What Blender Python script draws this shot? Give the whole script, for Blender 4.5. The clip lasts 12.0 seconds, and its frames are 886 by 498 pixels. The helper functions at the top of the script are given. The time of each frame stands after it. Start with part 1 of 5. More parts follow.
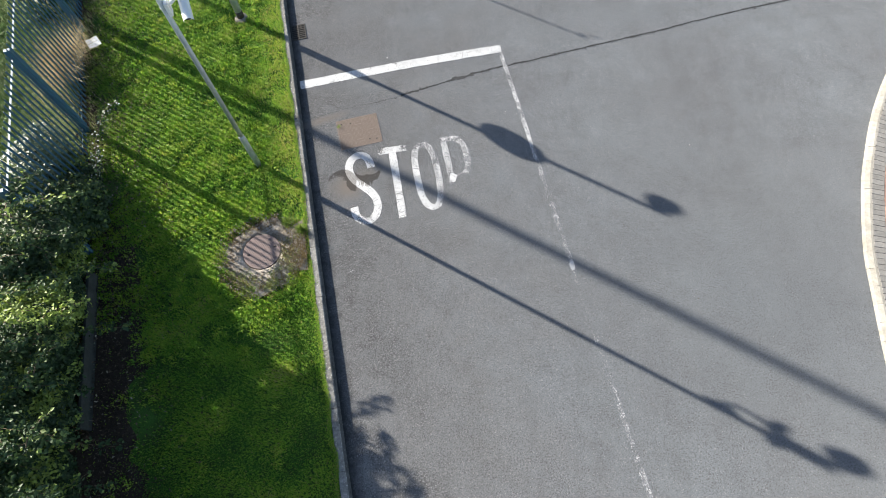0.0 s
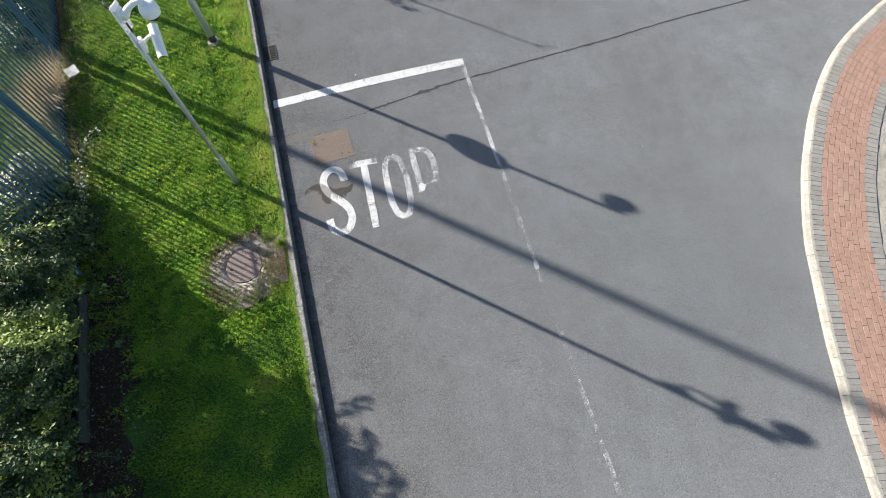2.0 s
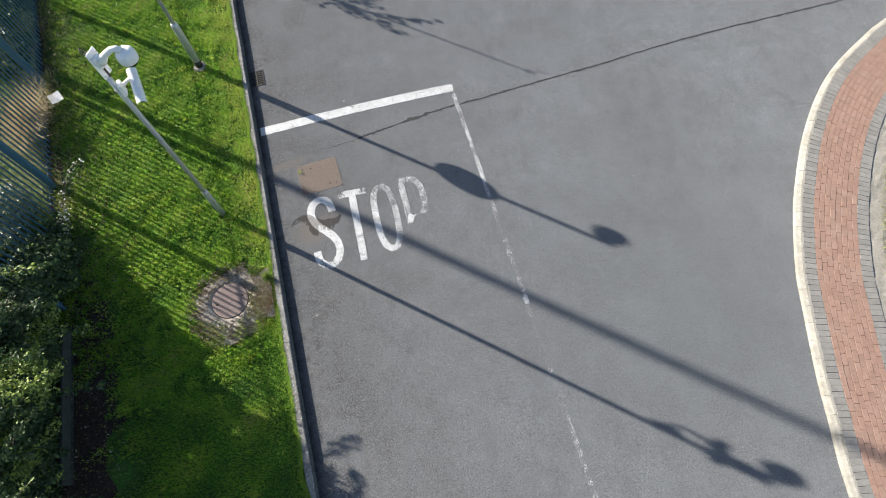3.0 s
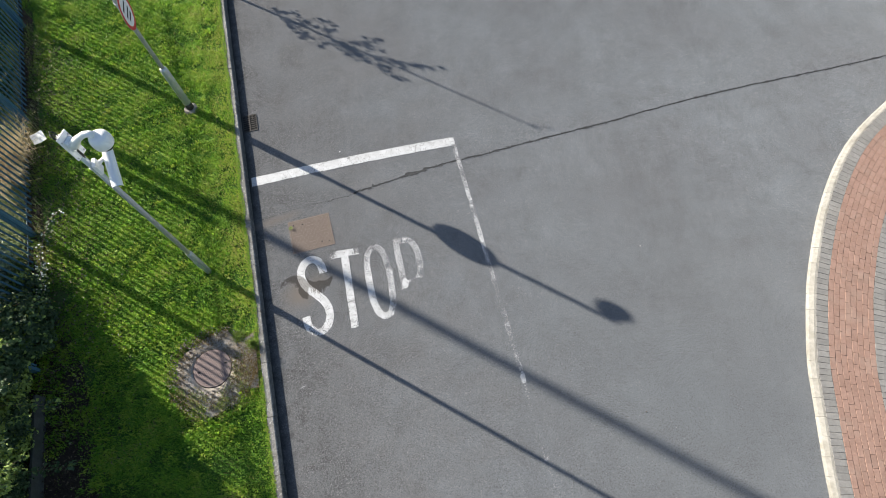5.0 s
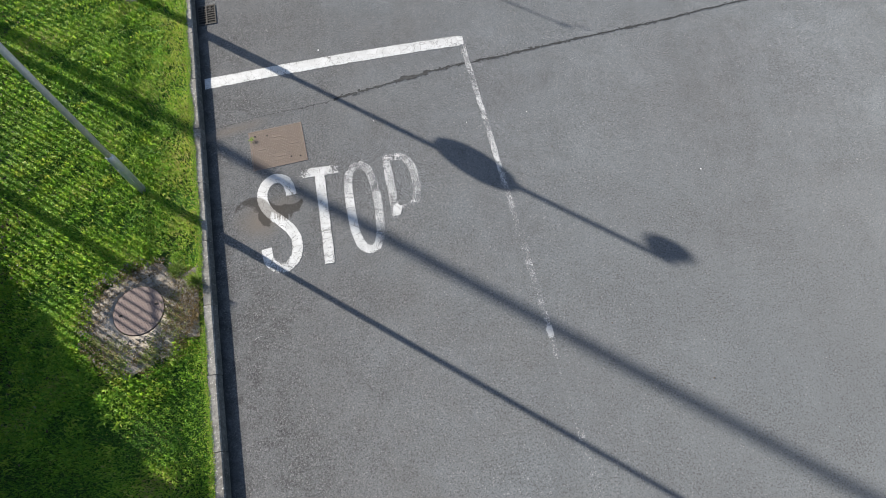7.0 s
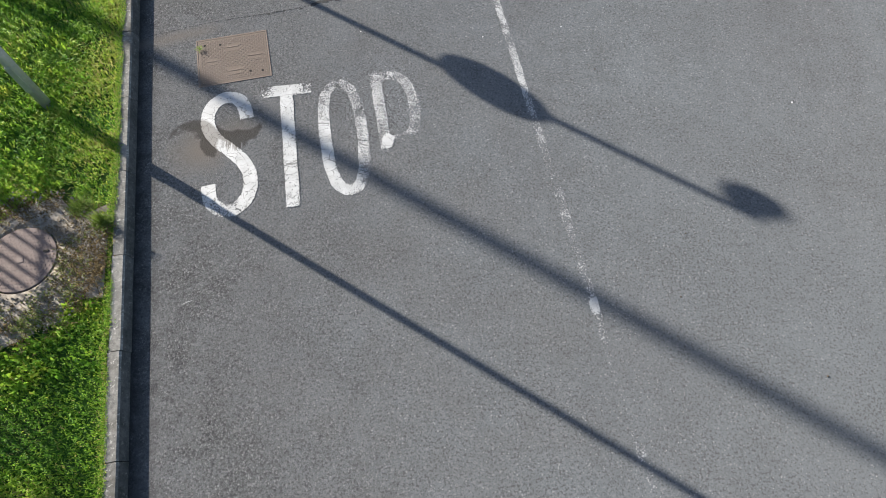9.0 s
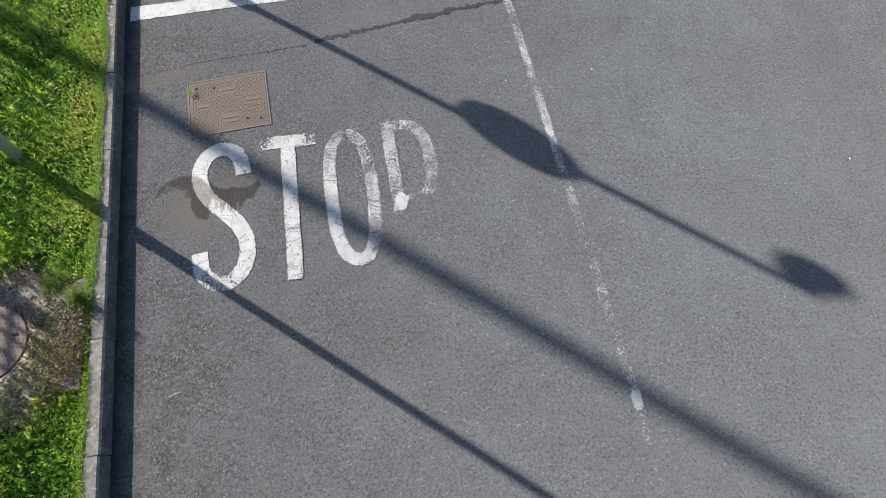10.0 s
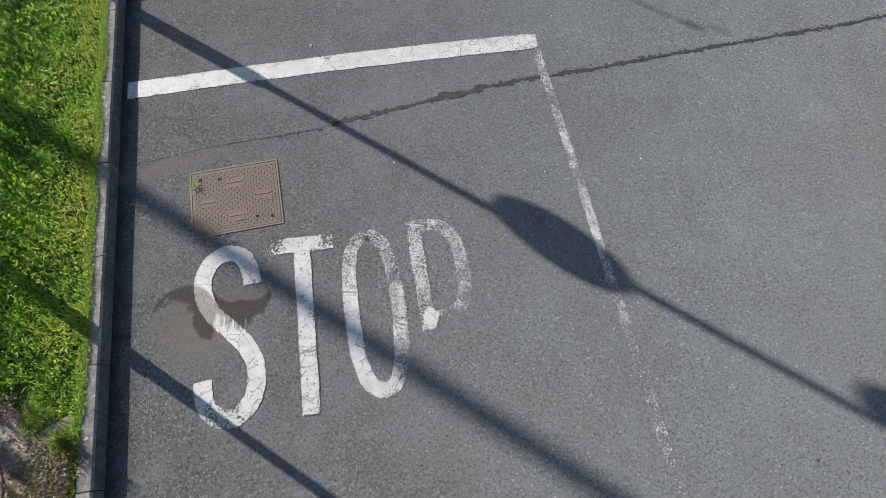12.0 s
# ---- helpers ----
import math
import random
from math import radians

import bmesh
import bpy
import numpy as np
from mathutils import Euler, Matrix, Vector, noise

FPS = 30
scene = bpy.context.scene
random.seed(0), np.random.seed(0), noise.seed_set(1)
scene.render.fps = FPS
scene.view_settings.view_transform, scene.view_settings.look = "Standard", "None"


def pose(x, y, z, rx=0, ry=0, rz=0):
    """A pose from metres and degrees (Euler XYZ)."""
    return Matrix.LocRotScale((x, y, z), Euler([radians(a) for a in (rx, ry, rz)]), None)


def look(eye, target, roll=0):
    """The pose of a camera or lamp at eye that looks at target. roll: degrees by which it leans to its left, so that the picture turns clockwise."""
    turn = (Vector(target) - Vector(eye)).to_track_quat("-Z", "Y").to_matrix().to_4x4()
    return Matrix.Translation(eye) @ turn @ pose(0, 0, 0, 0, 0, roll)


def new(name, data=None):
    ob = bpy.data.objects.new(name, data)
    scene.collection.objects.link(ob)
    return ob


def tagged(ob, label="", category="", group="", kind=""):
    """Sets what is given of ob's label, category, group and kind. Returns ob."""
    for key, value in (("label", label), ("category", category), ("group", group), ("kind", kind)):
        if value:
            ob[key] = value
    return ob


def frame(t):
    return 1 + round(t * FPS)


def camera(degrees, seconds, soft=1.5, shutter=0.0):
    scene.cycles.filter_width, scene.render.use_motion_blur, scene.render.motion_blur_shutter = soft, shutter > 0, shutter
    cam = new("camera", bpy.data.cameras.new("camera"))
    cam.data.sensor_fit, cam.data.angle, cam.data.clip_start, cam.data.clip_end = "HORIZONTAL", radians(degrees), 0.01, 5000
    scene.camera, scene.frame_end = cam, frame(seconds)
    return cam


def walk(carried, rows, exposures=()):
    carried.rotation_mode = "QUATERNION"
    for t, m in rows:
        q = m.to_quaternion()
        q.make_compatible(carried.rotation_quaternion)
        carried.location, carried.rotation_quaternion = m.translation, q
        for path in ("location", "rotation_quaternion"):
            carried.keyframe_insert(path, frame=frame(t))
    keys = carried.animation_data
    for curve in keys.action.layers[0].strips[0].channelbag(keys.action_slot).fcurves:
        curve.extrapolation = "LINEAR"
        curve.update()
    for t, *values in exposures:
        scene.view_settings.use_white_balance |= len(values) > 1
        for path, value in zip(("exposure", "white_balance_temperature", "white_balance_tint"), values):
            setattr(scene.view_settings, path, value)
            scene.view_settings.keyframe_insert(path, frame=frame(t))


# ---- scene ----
cam = camera(73.9, 12.0, 0.8)
PATH = [
    (0, (-0.032, 0.059, 9.118), (-0.062, 0.883, 7.296), -7.01),
    (0.5, (0.053, -0.021, 9.302), (0.041, 0.798, 7.477), -7.21),
    (1, (0.164, -0.108, 9.622), (0.160, 0.709, 7.797), -7.36),
    (1.5, (0.201, -0.093, 9.711), (0.206, 0.718, 7.883), -7.23),
    (2, (0.279, -0.096, 9.740), (0.289, 0.716, 7.912), -7.18),
    (2.5, (0.399, 0.090, 9.783), (0.412, 0.893, 7.952), -7.11),
    (3, (0.525, 0.550, 9.890), (0.542, 1.347, 8.056), -6.88),
    (3.5, (0.695, 1.211, 10.097), (0.714, 2.000, 8.259), -6.89),
    (3.7, (0.757, 1.473, 10.200), (0.776, 2.257, 8.360), -6.80),
    (5.3, (0.743, 1.977, 9.725), (0.758, 2.748, 7.879), -4.77),
    (5.5, (0.738, 1.981, 9.444), (0.750, 2.747, 7.596), -4.85),
    (6, (0.699, 1.862, 8.641), (0.709, 2.642, 6.800), -4.58),
    (6.5, (0.582, 1.898, 7.974), (0.608, 2.658, 6.124), -3.26),
    (7, (0.563, 1.875, 7.286), (0.593, 2.646, 5.441), -2.86),
    (7.5, (0.608, 1.906, 6.704), (0.628, 2.683, 4.860), -3.20),
    (7.7, (0.598, 1.881, 6.463), (0.623, 2.671, 4.625), -2.75),
    (9.3, (0.404, 2.178, 4.920), (0.458, 2.996, 3.097), 0.46),
    (9.5, (0.363, 2.353, 4.873), (0.421, 3.164, 3.046), 0.67),
    (10, (0.300, 2.979, 4.791), (0.360, 3.778, 2.959), 1.08),
    (10.5, (0.235, 3.538, 4.731), (0.295, 4.346, 2.902), 1.21),
    (11, (0.177, 3.804, 4.677), (0.236, 4.615, 2.850), 1.29),
    (11.5, (0.118, 4.018, 4.632), (0.175, 4.826, 2.803), 1.24),
    (12, (0.092, 4.150, 4.609), (0.148, 4.955, 2.779), 1.19),
]
EXPOSURES = [(0, 1.48, 6500, 10), (1.5, 1.45, 6500, 10), (2.2, 1.39, 6500, 10), (3.6, 1.29, 6500, 10), (5.5, 1.24, 6500, 10), (7.5, 1.23, 6500, 10), (9.5, 1.14, 6500, 10), (9.9, 1.10, 6500, 10),
             (10.1, 1.07, 6420, 14.5), (10.5, 1.03, 6430, 14), (11, 0.99, 6480, 11.5), (12, 0.93, 6500, 10)]
walk(cam, [(t, look(eye, target, roll)) for t, eye, target, roll in PATH], EXPOSURES)

# ---- light ----
SUN_EL, SUN_AZ = 23.5, 145.0            # elevation; compass angle of the sun from +x, counter-clockwise
world = bpy.data.worlds.new("sky")
scene.world = world
world.use_nodes = True
wn = world.node_tree.nodes
sky = wn.new("ShaderNodeTexSky")
sky.sky_type = "NISHITA"
sky.sun_disc = False
sky.sun_elevation = radians(SUN_EL)
sky.sun_rotation = radians(90.0 - SUN_AZ)
wn["Background"].inputs["Strength"].default_value = 0.069
world.node_tree.links.new(sky.outputs["Color"], wn["Background"].inputs["Color"])
sun_data = bpy.data.lights.new("sun", "SUN")
sun_data.energy = 4.9
sun_data.angle = radians(0.55)
sun_data.color = (1.0, 0.92, 0.79)
sun = new("sun", sun_data)
sx, sy = math.cos(radians(SUN_AZ)), math.sin(radians(SUN_AZ))
sun.matrix_world = look((sx * 40, sy * 40, 40 * math.tan(radians(SUN_EL))), (0, 0, 0))

# ---- helpers of this scene ----
rng = np.random.default_rng(7)


def part(name, bm, material, parent=None, label="", at=None, smooth=False):
    me = bpy.data.meshes.new(name)
    bm.to_mesh(me)
    bm.free()
    me.materials.append(material)
    if smooth:
        me.shade_smooth()
    ob = new(name, me)
    if parent is not None:
        ob.parent = parent
    if at is not None:
        ob.matrix_basis = at
    if label:
        ob["label"] = label
    return ob


def piece(name, me, parent, at):
    ob = new(name, me)
    ob.parent = parent
    ob.matrix_basis = at
    return ob


def base(name, at, label, category, group="", kind=""):
    ob = new(name)
    ob.empty_display_size = 0.2
    ob.matrix_basis = at
    return tagged(ob, label, category, group, kind)


def mesh_np(name, verts, faces, material, tone=None):
    """A mesh from an (n, 3) array and an (m, k) array of corners."""
    me = bpy.data.meshes.new(name)
    n, (m, k) = len(verts), faces.shape
    me.vertices.add(n)
    me.vertices.foreach_set("co", np.asarray(verts, np.float32).ravel())
    me.loops.add(m * k)
    me.loops.foreach_set("vertex_index", faces.astype(np.int32).ravel())
    me.polygons.add(m)
    me.polygons.foreach_set("loop_start", np.arange(0, m * k, k, dtype=np.int32))
    if tone is not None:
        a = me.attributes.new("tone", "FLOAT", "POINT")
        a.data.foreach_set("value", np.asarray(tone, np.float32))
    me.materials.append(material)
    me.update(calc_edges=True)
    return me


def box(bm, x0, x1, y0, y1, z0, z1, m=None, bevel=0.0):
    r = bmesh.ops.create_cube(bm, size=1.0)
    vs = r["verts"]
    mm = Matrix.Translation(((x0 + x1) / 2, (y0 + y1) / 2, (z0 + z1) / 2)) @ Matrix.Diagonal((x1 - x0, y1 - y0, z1 - z0, 1))
    if m is not None:
        mm = m @ mm
    bmesh.ops.transform(bm, matrix=mm, verts=vs)
    if bevel:
        es = list({e for v in vs for e in v.link_edges})
        bmesh.ops.bevel(bm, geom=es, offset=bevel, segments=2, affect="EDGES", profile=0.5)
    return bm


def tube(bm, pts, radii, n=14, caps=True):
    """A round tube along pts with a radius at each."""
    rings = []
    up = Vector((0, 0, 1))
    P = [Vector(p) for p in pts]
    side = None
    for i, p in enumerate(P):
        d = (P[min(i + 1, len(P) - 1)] - P[max(i - 1, 0)]).normalized()
        if side is None:
            side = d.cross(up if abs(d.z) < 0.9 else Vector((1, 0, 0))).normalized()
        side = (side - d * side.dot(d)).normalized()
        w = d.cross(side)
        rings.append([bm.verts.new(p + radii[i] * (math.cos(a) * side + math.sin(a) * w)) for a in [2 * math.pi * j / n for j in range(n)]])
    for a, b in zip(rings, rings[1:]):
        for j in range(n):
            bm.faces.new((a[j], a[(j + 1) % n], b[(j + 1) % n], b[j]))
    if caps:
        bm.faces.new(rings[0][::-1])
        bm.faces.new(rings[-1])
    return bm


def lathe(bm, prof, n=28, m=None):
    """prof: (radius, height) rows turned round z."""
    rings = []
    for r, z in prof:
        if r < 1e-5:
            v = Vector((0, 0, z))
            rings.append([bm.verts.new(m @ v if m else v)])
        else:
            ring = []
            for j in range(n):
                v = Vector((r * math.cos(2 * math.pi * j / n), r * math.sin(2 * math.pi * j / n), z))
                ring.append(bm.verts.new(m @ v if m else v))
            rings.append(ring)
    for a, b in zip(rings, rings[1:]):
        for j in range(n):
            q = [a[j % len(a)], a[(j + 1) % len(a)], b[(j + 1) % len(b)], b[j % len(b)]]
            q = list(dict.fromkeys(q))
            if len(q) > 2:
                bm.faces.new(q)
    return bm


def ribbon(bm, pts, widths, z, jag=0.0):
    """A flat strip along 2D pts; widths at each point. The tone layer is 0 at its rims and 1 in the middle."""
    P = [Vector((p[0], p[1])) for p in pts]
    lay = bm.verts.layers.float.get("tone") or bm.verts.layers.float.new("tone")
    last = None
    for i, p in enumerate(P):
        d = (P[min(i + 1, len(P) - 1)] - P[max(i - 1, 0)]).normalized()
        nrm = Vector((-d.y, d.x))
        w = widths[i] if not np.isscalar(widths) else widths
        a, b = (0.5 * w + random.uniform(-jag, jag) for _ in (0, 1))
        cur = [bm.verts.new((v.x, v.y, z)) for v in (p + nrm * a, p, p - nrm * b)]
        cur[1][lay] = 1.0 if 0 < i < len(P) - 1 else 0.2
        if last:
            for k in (0, 1):
                bm.faces.new((last[k], last[k + 1], cur[k + 1], cur[k]))
        last = cur
    return bm


def spline(pts, step):
    """Catmull-Rom through 2D pts, then even steps along it: places and tangents."""
    P = np.array(pts, float)
    P = np.vstack([2 * P[0] - P[1], P, 2 * P[-1] - P[-2]])
    out = []
    for i in range(1, len(P) - 2):
        for s in np.linspace(0, 1, 24, endpoint=False):
            a, b, c, d = P[i - 1:i + 3]
            out.append(0.5 * (2 * b + (c - a) * s + (2 * a - 5 * b + 4 * c - d) * s * s + (3 * b - a - 3 * c + d) * s ** 3))
    out.append(P[-2])
    out = np.array(out)
    L = np.concatenate([[0], np.cumsum(np.linalg.norm(np.diff(out, axis=0), axis=1))])
    s = np.arange(0, L[-1], step)
    q = np.stack([np.interp(s, L, out[:, k]) for k in (0, 1)], 1)
    t = np.gradient(q, axis=0)
    t /= np.linalg.norm(t, axis=1)[:, None]
    return q, t


# ---- materials ----
def mat(name, rough=0.8, metal=0.0, spec=0.5):
    m = bpy.data.materials.new(name)
    m.use_nodes = True
    t = m.node_tree
    b = t.nodes["Principled BSDF"]
    b.inputs["Roughness"].default_value = rough
    b.inputs["Metallic"].default_value = metal
    b.inputs["Specular IOR Level"].default_value = spec
    return m, t, b


def nd(t, kind, **inputs):
    n = t.nodes.new("ShaderNode" + kind)
    for k, v in inputs.items():
        k = k.replace("_", " ")
        if isinstance(v, bpy.types.NodeSocket):
            t.links.new(v, n.inputs[k])
        else:
            n.inputs[k].default_value = v
    return n


def place_of(t, scale=(1, 1, 1)):
    g = t.nodes.new("ShaderNodeNewGeometry")
    return g.outputs["Position"]


def noise_of(t, vec, scale, detail=3.0, rough=0.55):
    return nd(t, "TexNoise", Vector=vec, Scale=scale, Detail=detail, Roughness=rough).outputs["Fac"]


def ramp(t, fac, *stops):
    r = t.nodes.new("ShaderNodeValToRGB")
    t.links.new(fac, r.inputs["Fac"])
    e = r.color_ramp.elements
    while len(e) < len(stops):
        e.new(0.5)
    for el, (p, c) in zip(e, stops):
        el.position = p
        el.color = (*c, 1) if not np.isscalar(c) else (c, c, c, 1)
    return r.outputs["Color"]


def mixc(t, fac, a, b, mode="MIX"):
    n = t.nodes.new("ShaderNodeMix")
    n.data_type = "RGBA"
    n.blend_type = mode
    for k, v in ((0, fac), (6, a), (7, b)):
        if isinstance(v, bpy.types.NodeSocket):
            t.links.new(v, n.inputs[k])
        elif k == 0:
            n.inputs[k].default_value = v
        else:
            n.inputs[k].default_value = (*v, 1)
    return n.outputs[2]


def math_of(t, op, a, b=0.0, clamp=False):
    n = t.nodes.new("ShaderNodeMath")
    n.operation = op
    n.use_clamp = clamp
    for k, v in ((0, a), (1, b)):
        if isinstance(v, bpy.types.NodeSocket):
            t.links.new(v, n.inputs[k])
        else:
            n.inputs[k].default_value = v
    return n.outputs[0]


def math_of_vec(t, vec, shift):
    """The place moved sideways, so that a second pattern does not follow the first."""
    n = t.nodes.new("ShaderNodeVectorMath")
    n.operation = "ADD"
    t.links.new(vec, n.inputs[0])
    n.inputs[1].default_value = (shift, -shift * 1.7, 0.0)
    return n.outputs[0]


def bump(t, b, height, strength, dist):
    n = nd(t, "Bump", Height=height, Strength=strength, Distance=dist)
    t.links.new(n.outputs["Normal"], b.inputs["Normal"])


def spot(t, pos, cx, cy, rx, ry, ang=0.0, wob=0.0, wscale=6.0):
    """1 in the middle of an oval on the ground, 0 at its rim."""
    mp = t.nodes.new("ShaderNodeMapping")
    mp.vector_type = "TEXTURE"
    mp.inputs["Location"].default_value = (cx, cy, 0)
    mp.inputs["Rotation"].default_value = (0, 0, radians(ang))
    mp.inputs["Scale"].default_value = (rx, ry, 1000)
    t.links.new(pos, mp.inputs["Vector"])
    ln = t.nodes.new("ShaderNodeVectorMath")
    ln.operation = "LENGTH"
    t.links.new(mp.outputs["Vector"], ln.inputs[0])
    d = ln.outputs["Value"]
    if wob:
        d = math_of(t, "ADD", d, math_of(t, "MULTIPLY", math_of(t, "SUBTRACT", noise_of(t, pos, wscale, 4), 0.5), wob))
    return math_of(t, "SUBTRACT", 1.0, d, clamp=True)


def oil_stain(t, pos):
    """The smudge of burnt oil round the first letter of the road marking: a sooty arc, a blot and a scraped smear."""
    arc = math_of(t, "SUBTRACT", spot(t, pos, -1.89, 5.70, 0.27, 0.26, 0, 0.30, 8.0), math_of(t, "MULTIPLY", spot(t, pos, -1.93, 5.62, 0.24, 0.27, 0, 0.35, 7.0), 1.5), clamp=True)
    blot = spot(t, pos, -1.735, 5.62, 0.085, 0.18, 25, 0.9, 11.0)
    rim = math_of(t, "SUBTRACT", spot(t, pos, -1.45, 5.80, 0.25, 0.18, 0, 0.35, 9.0), math_of(t, "MULTIPLY", spot(t, pos, -1.45, 5.88, 0.22, 0.20, 0, 0.30, 9.0), 1.5), clamp=True)
    mp = t.nodes.new("ShaderNodeMapping")
    mp.inputs["Rotation"].default_value = (0, 0, radians(-4))
    mp.inputs["Scale"].default_value = (34.0, 2.5, 1.0)
    t.links.new(pos, mp.inputs["Vector"])
    drag = ramp(t, noise_of(t, mp.outputs["Vector"], 1.0, 4, 0.7), (0.42, 0.0), (0.60, 1.0))
    smear = math_of(t, "MULTIPLY", spot(t, pos, -1.47, 5.655, 0.16, 0.14, 0, 0.5, 8.0), drag)
    s = math_of(t, "MAXIMUM", math_of(t, "MULTIPLY", math_of(t, "MAXIMUM", arc, rim), 2.0), math_of(t, "MAXIMUM", blot, smear))
    g = ramp(t, noise_of(t, pos, 30.0, 5, 0.75), (0.32, 0.45), (0.62, 1.0))
    return math_of(t, "MULTIPLY", math_of(t, "MULTIPLY", s, g), 6.0, clamp=True)


def cells(t, pos, scale):
    """Cells of one stone each: the distance from its middle and two random numbers."""
    v = nd(t, "TexVoronoi", Vector=pos, Scale=scale)
    c = nd(t, "SeparateColor", Color=v.outputs["Color"])
    return v.outputs["Distance"], c.outputs[0], c.outputs[1]


def asphalt_colour(t, pos):
    _, pick, _ = cells(t, pos, 92.0)
    c = ramp(t, pick, (0.0, (0.105, 0.114, 0.125)), (0.15, (0.150, 0.162, 0.176)), (0.75, (0.188, 0.201, 0.217)), (0.97, (0.225, 0.238, 0.252)), (0.995, (0.36, 0.37, 0.38)))
    broad = ramp(t, noise_of(t, pos, 0.5, 5), (0.30, (0.90, 0.88, 0.88)), (0.70, (1.08, 1.10, 1.11)))
    mid = ramp(t, noise_of(t, pos, 2.6, 8, 0.76), (0.30, (0.86, 0.845, 0.835)), (0.52, (1.0, 1.0, 1.0)), (0.72, (1.08, 1.09, 1.10)))
    c = mixc(t, 1.0, mixc(t, 1.0, c, broad, "MULTIPLY"), mid, "MULTIPLY")
    # faint streaks along the way the traffic goes
    mp = t.nodes.new("ShaderNodeMapping")
    mp.inputs["Rotation"].default_value = (0, 0, radians(-8))
    mp.inputs["Scale"].default_value = (2.6, 0.16, 1.0)
    t.links.new(pos, mp.inputs["Vector"])
    streak = noise_of(t, mp.outputs["Vector"], 1.0, 5, 0.65)
    c = mixc(t, 1.0, c, ramp(t, streak, (0.30, (0.91, 0.91, 0.91)), (0.70, (1.07, 1.07, 1.07))), "MULTIPLY")
    sep = nd(t, "SeparateXYZ", Vector=pos)
    side = math_of(t, "ADD", sep.outputs["X"], math_of(t, "MULTIPLY", sep.outputs["Y"], 0.13))
    # the edge of the lane is coarser: binder worn out, dark gaps between bare stones
    worn = math_of(t, "ADD", math_of(t, "MULTIPLY", side, -0.26), math_of(t, "SUBTRACT", math_of(t, "MULTIPLY", noise_of(t, pos, 0.9, 4), 1.3), 0.12), clamp=True)
    patch = ramp(t, noise_of(t, pos, 1.5, 6, 0.72), (0.44, 0.0), (0.57, 1.0))
    edges = t.nodes.new("ShaderNodeTexVoronoi")
    edges.feature = "DISTANCE_TO_EDGE"
    edges.inputs["Scale"].default_value = 62.0
    t.links.new(pos, edges.inputs["Vector"])
    _, tone, gone = cells(t, pos, 62.0)
    gaps = math_of(t, "MAXIMUM", ramp(t, gone, (0.14, 1.0), (0.20, 0.0)), ramp(t, edges.outputs["Distance"], (0.04, 0.85), (0.15, 0.0)))
    bare = math_of(t, "MULTIPLY", worn, math_of(t, "ADD", math_of(t, "MULTIPLY", patch, 0.60), 0.40))
    c = mixc(t, math_of(t, "MULTIPLY", worn, 0.40), c, (0.228, 0.224, 0.226))
    c = mixc(t, math_of(t, "MULTIPLY", bare, 0.75), c, ramp(t, tone, (0.0, (0.145, 0.146, 0.150)), (0.7, (0.232, 0.232, 0.236)), (0.96, (0.38, 0.38, 0.38))))
    c = mixc(t, math_of(t, "MULTIPLY", gaps, math_of(t, "MULTIPLY", bare, 0.82)), c, (0.055, 0.055, 0.057))
    # a broad darker oval on the right-hand side of the junction
    dark_oval = spot(t, pos, 5.2, 2.6, 5.0, 5.4, 0, 0.5, 1.2)
    c = mixc(t, math_of(t, "MULTIPLY", dark_oval, 0.75, clamp=True), c, (0.132, 0.143, 0.157))
    # pits where a stone has been plucked out, thicker in some places, and in the wheel tracks
    thick = ramp(t, noise_of(t, pos, 1.1, 5, 0.7), (0.36, 0.05), (0.64, 0.30))
    thick = math_of(t, "ADD", thick, ramp(t, streak, (0.52, 0.0), (0.70, 0.16)))
    rough = t.nodes.new("ShaderNodeVectorMath")
    rough.operation = "MULTIPLY_ADD"
    t.links.new(nd(t, "TexNoise", Vector=pos, Scale=75.0, Detail=2.0).outputs["Color"], rough.inputs[0])
    rough.inputs[1].default_value = (0.024, 0.024, 0.0)
    t.links.new(pos, rough.inputs[2])
    dist, pick, shape = cells(t, rough.outputs[0], 58.0)
    hole = math_of(t, "MULTIPLY", math_of(t, "LESS_THAN", pick, thick), math_of(t, "LESS_THAN", dist, math_of(t, "MULTIPLY", math_of(t, "ADD", shape, 0.45), 0.44)))
    c = mixc(t, math_of(t, "MULTIPLY", hole, 0.38), c, (0.058, 0.060, 0.064))
    grain = noise_of(t, pos, 46.0, 4, 0.62)
    hollow = ramp(t, math_of(t, "ADD", grain, math_of(t, "MULTIPLY", thick, -0.22)), (0.345, 1.0), (0.415, 0.0))
    c = mixc(t, math_of(t, "MULTIPLY", hollow, 0.64), c, (0.060, 0.062, 0.066))
    # pale chips of quartz
    for scale, size in ((17.0, 0.085), (36.0, 0.13)):
        dist, pick, shape = cells(t, math_of_vec(t, pos, 3.7), scale)
        chip = math_of(t, "MULTIPLY", math_of(t, "LESS_THAN", pick, 0.24), math_of(t, "LESS_THAN", dist, math_of(t, "MULTIPLY", shape, size)))
        c = mixc(t, math_of(t, "MULTIPLY", chip, 0.65), c, (0.56, 0.56, 0.55))
    # the kerb's shadow in the gutter, deepened by a dark band with ragged edge
    gutter_shade = math_of(t, "ADD", math_of(t, "MULTIPLY", math_of(t, "ADD", math_of(t, "ADD", sep.outputs["X"], math_of(t, "MULTIPLY", sep.outputs["Y"], 0.1319)), 1.726), -4.2), math_of(t, "ADD", math_of(t, "MULTIPLY", noise_of(t, pos, 5.0, 5, 0.7), 1.4), 0.35), clamp=True)
    c = mixc(t, math_of(t, "MULTIPLY", gutter_shade, 0.90), c, (0.024, 0.025, 0.026))
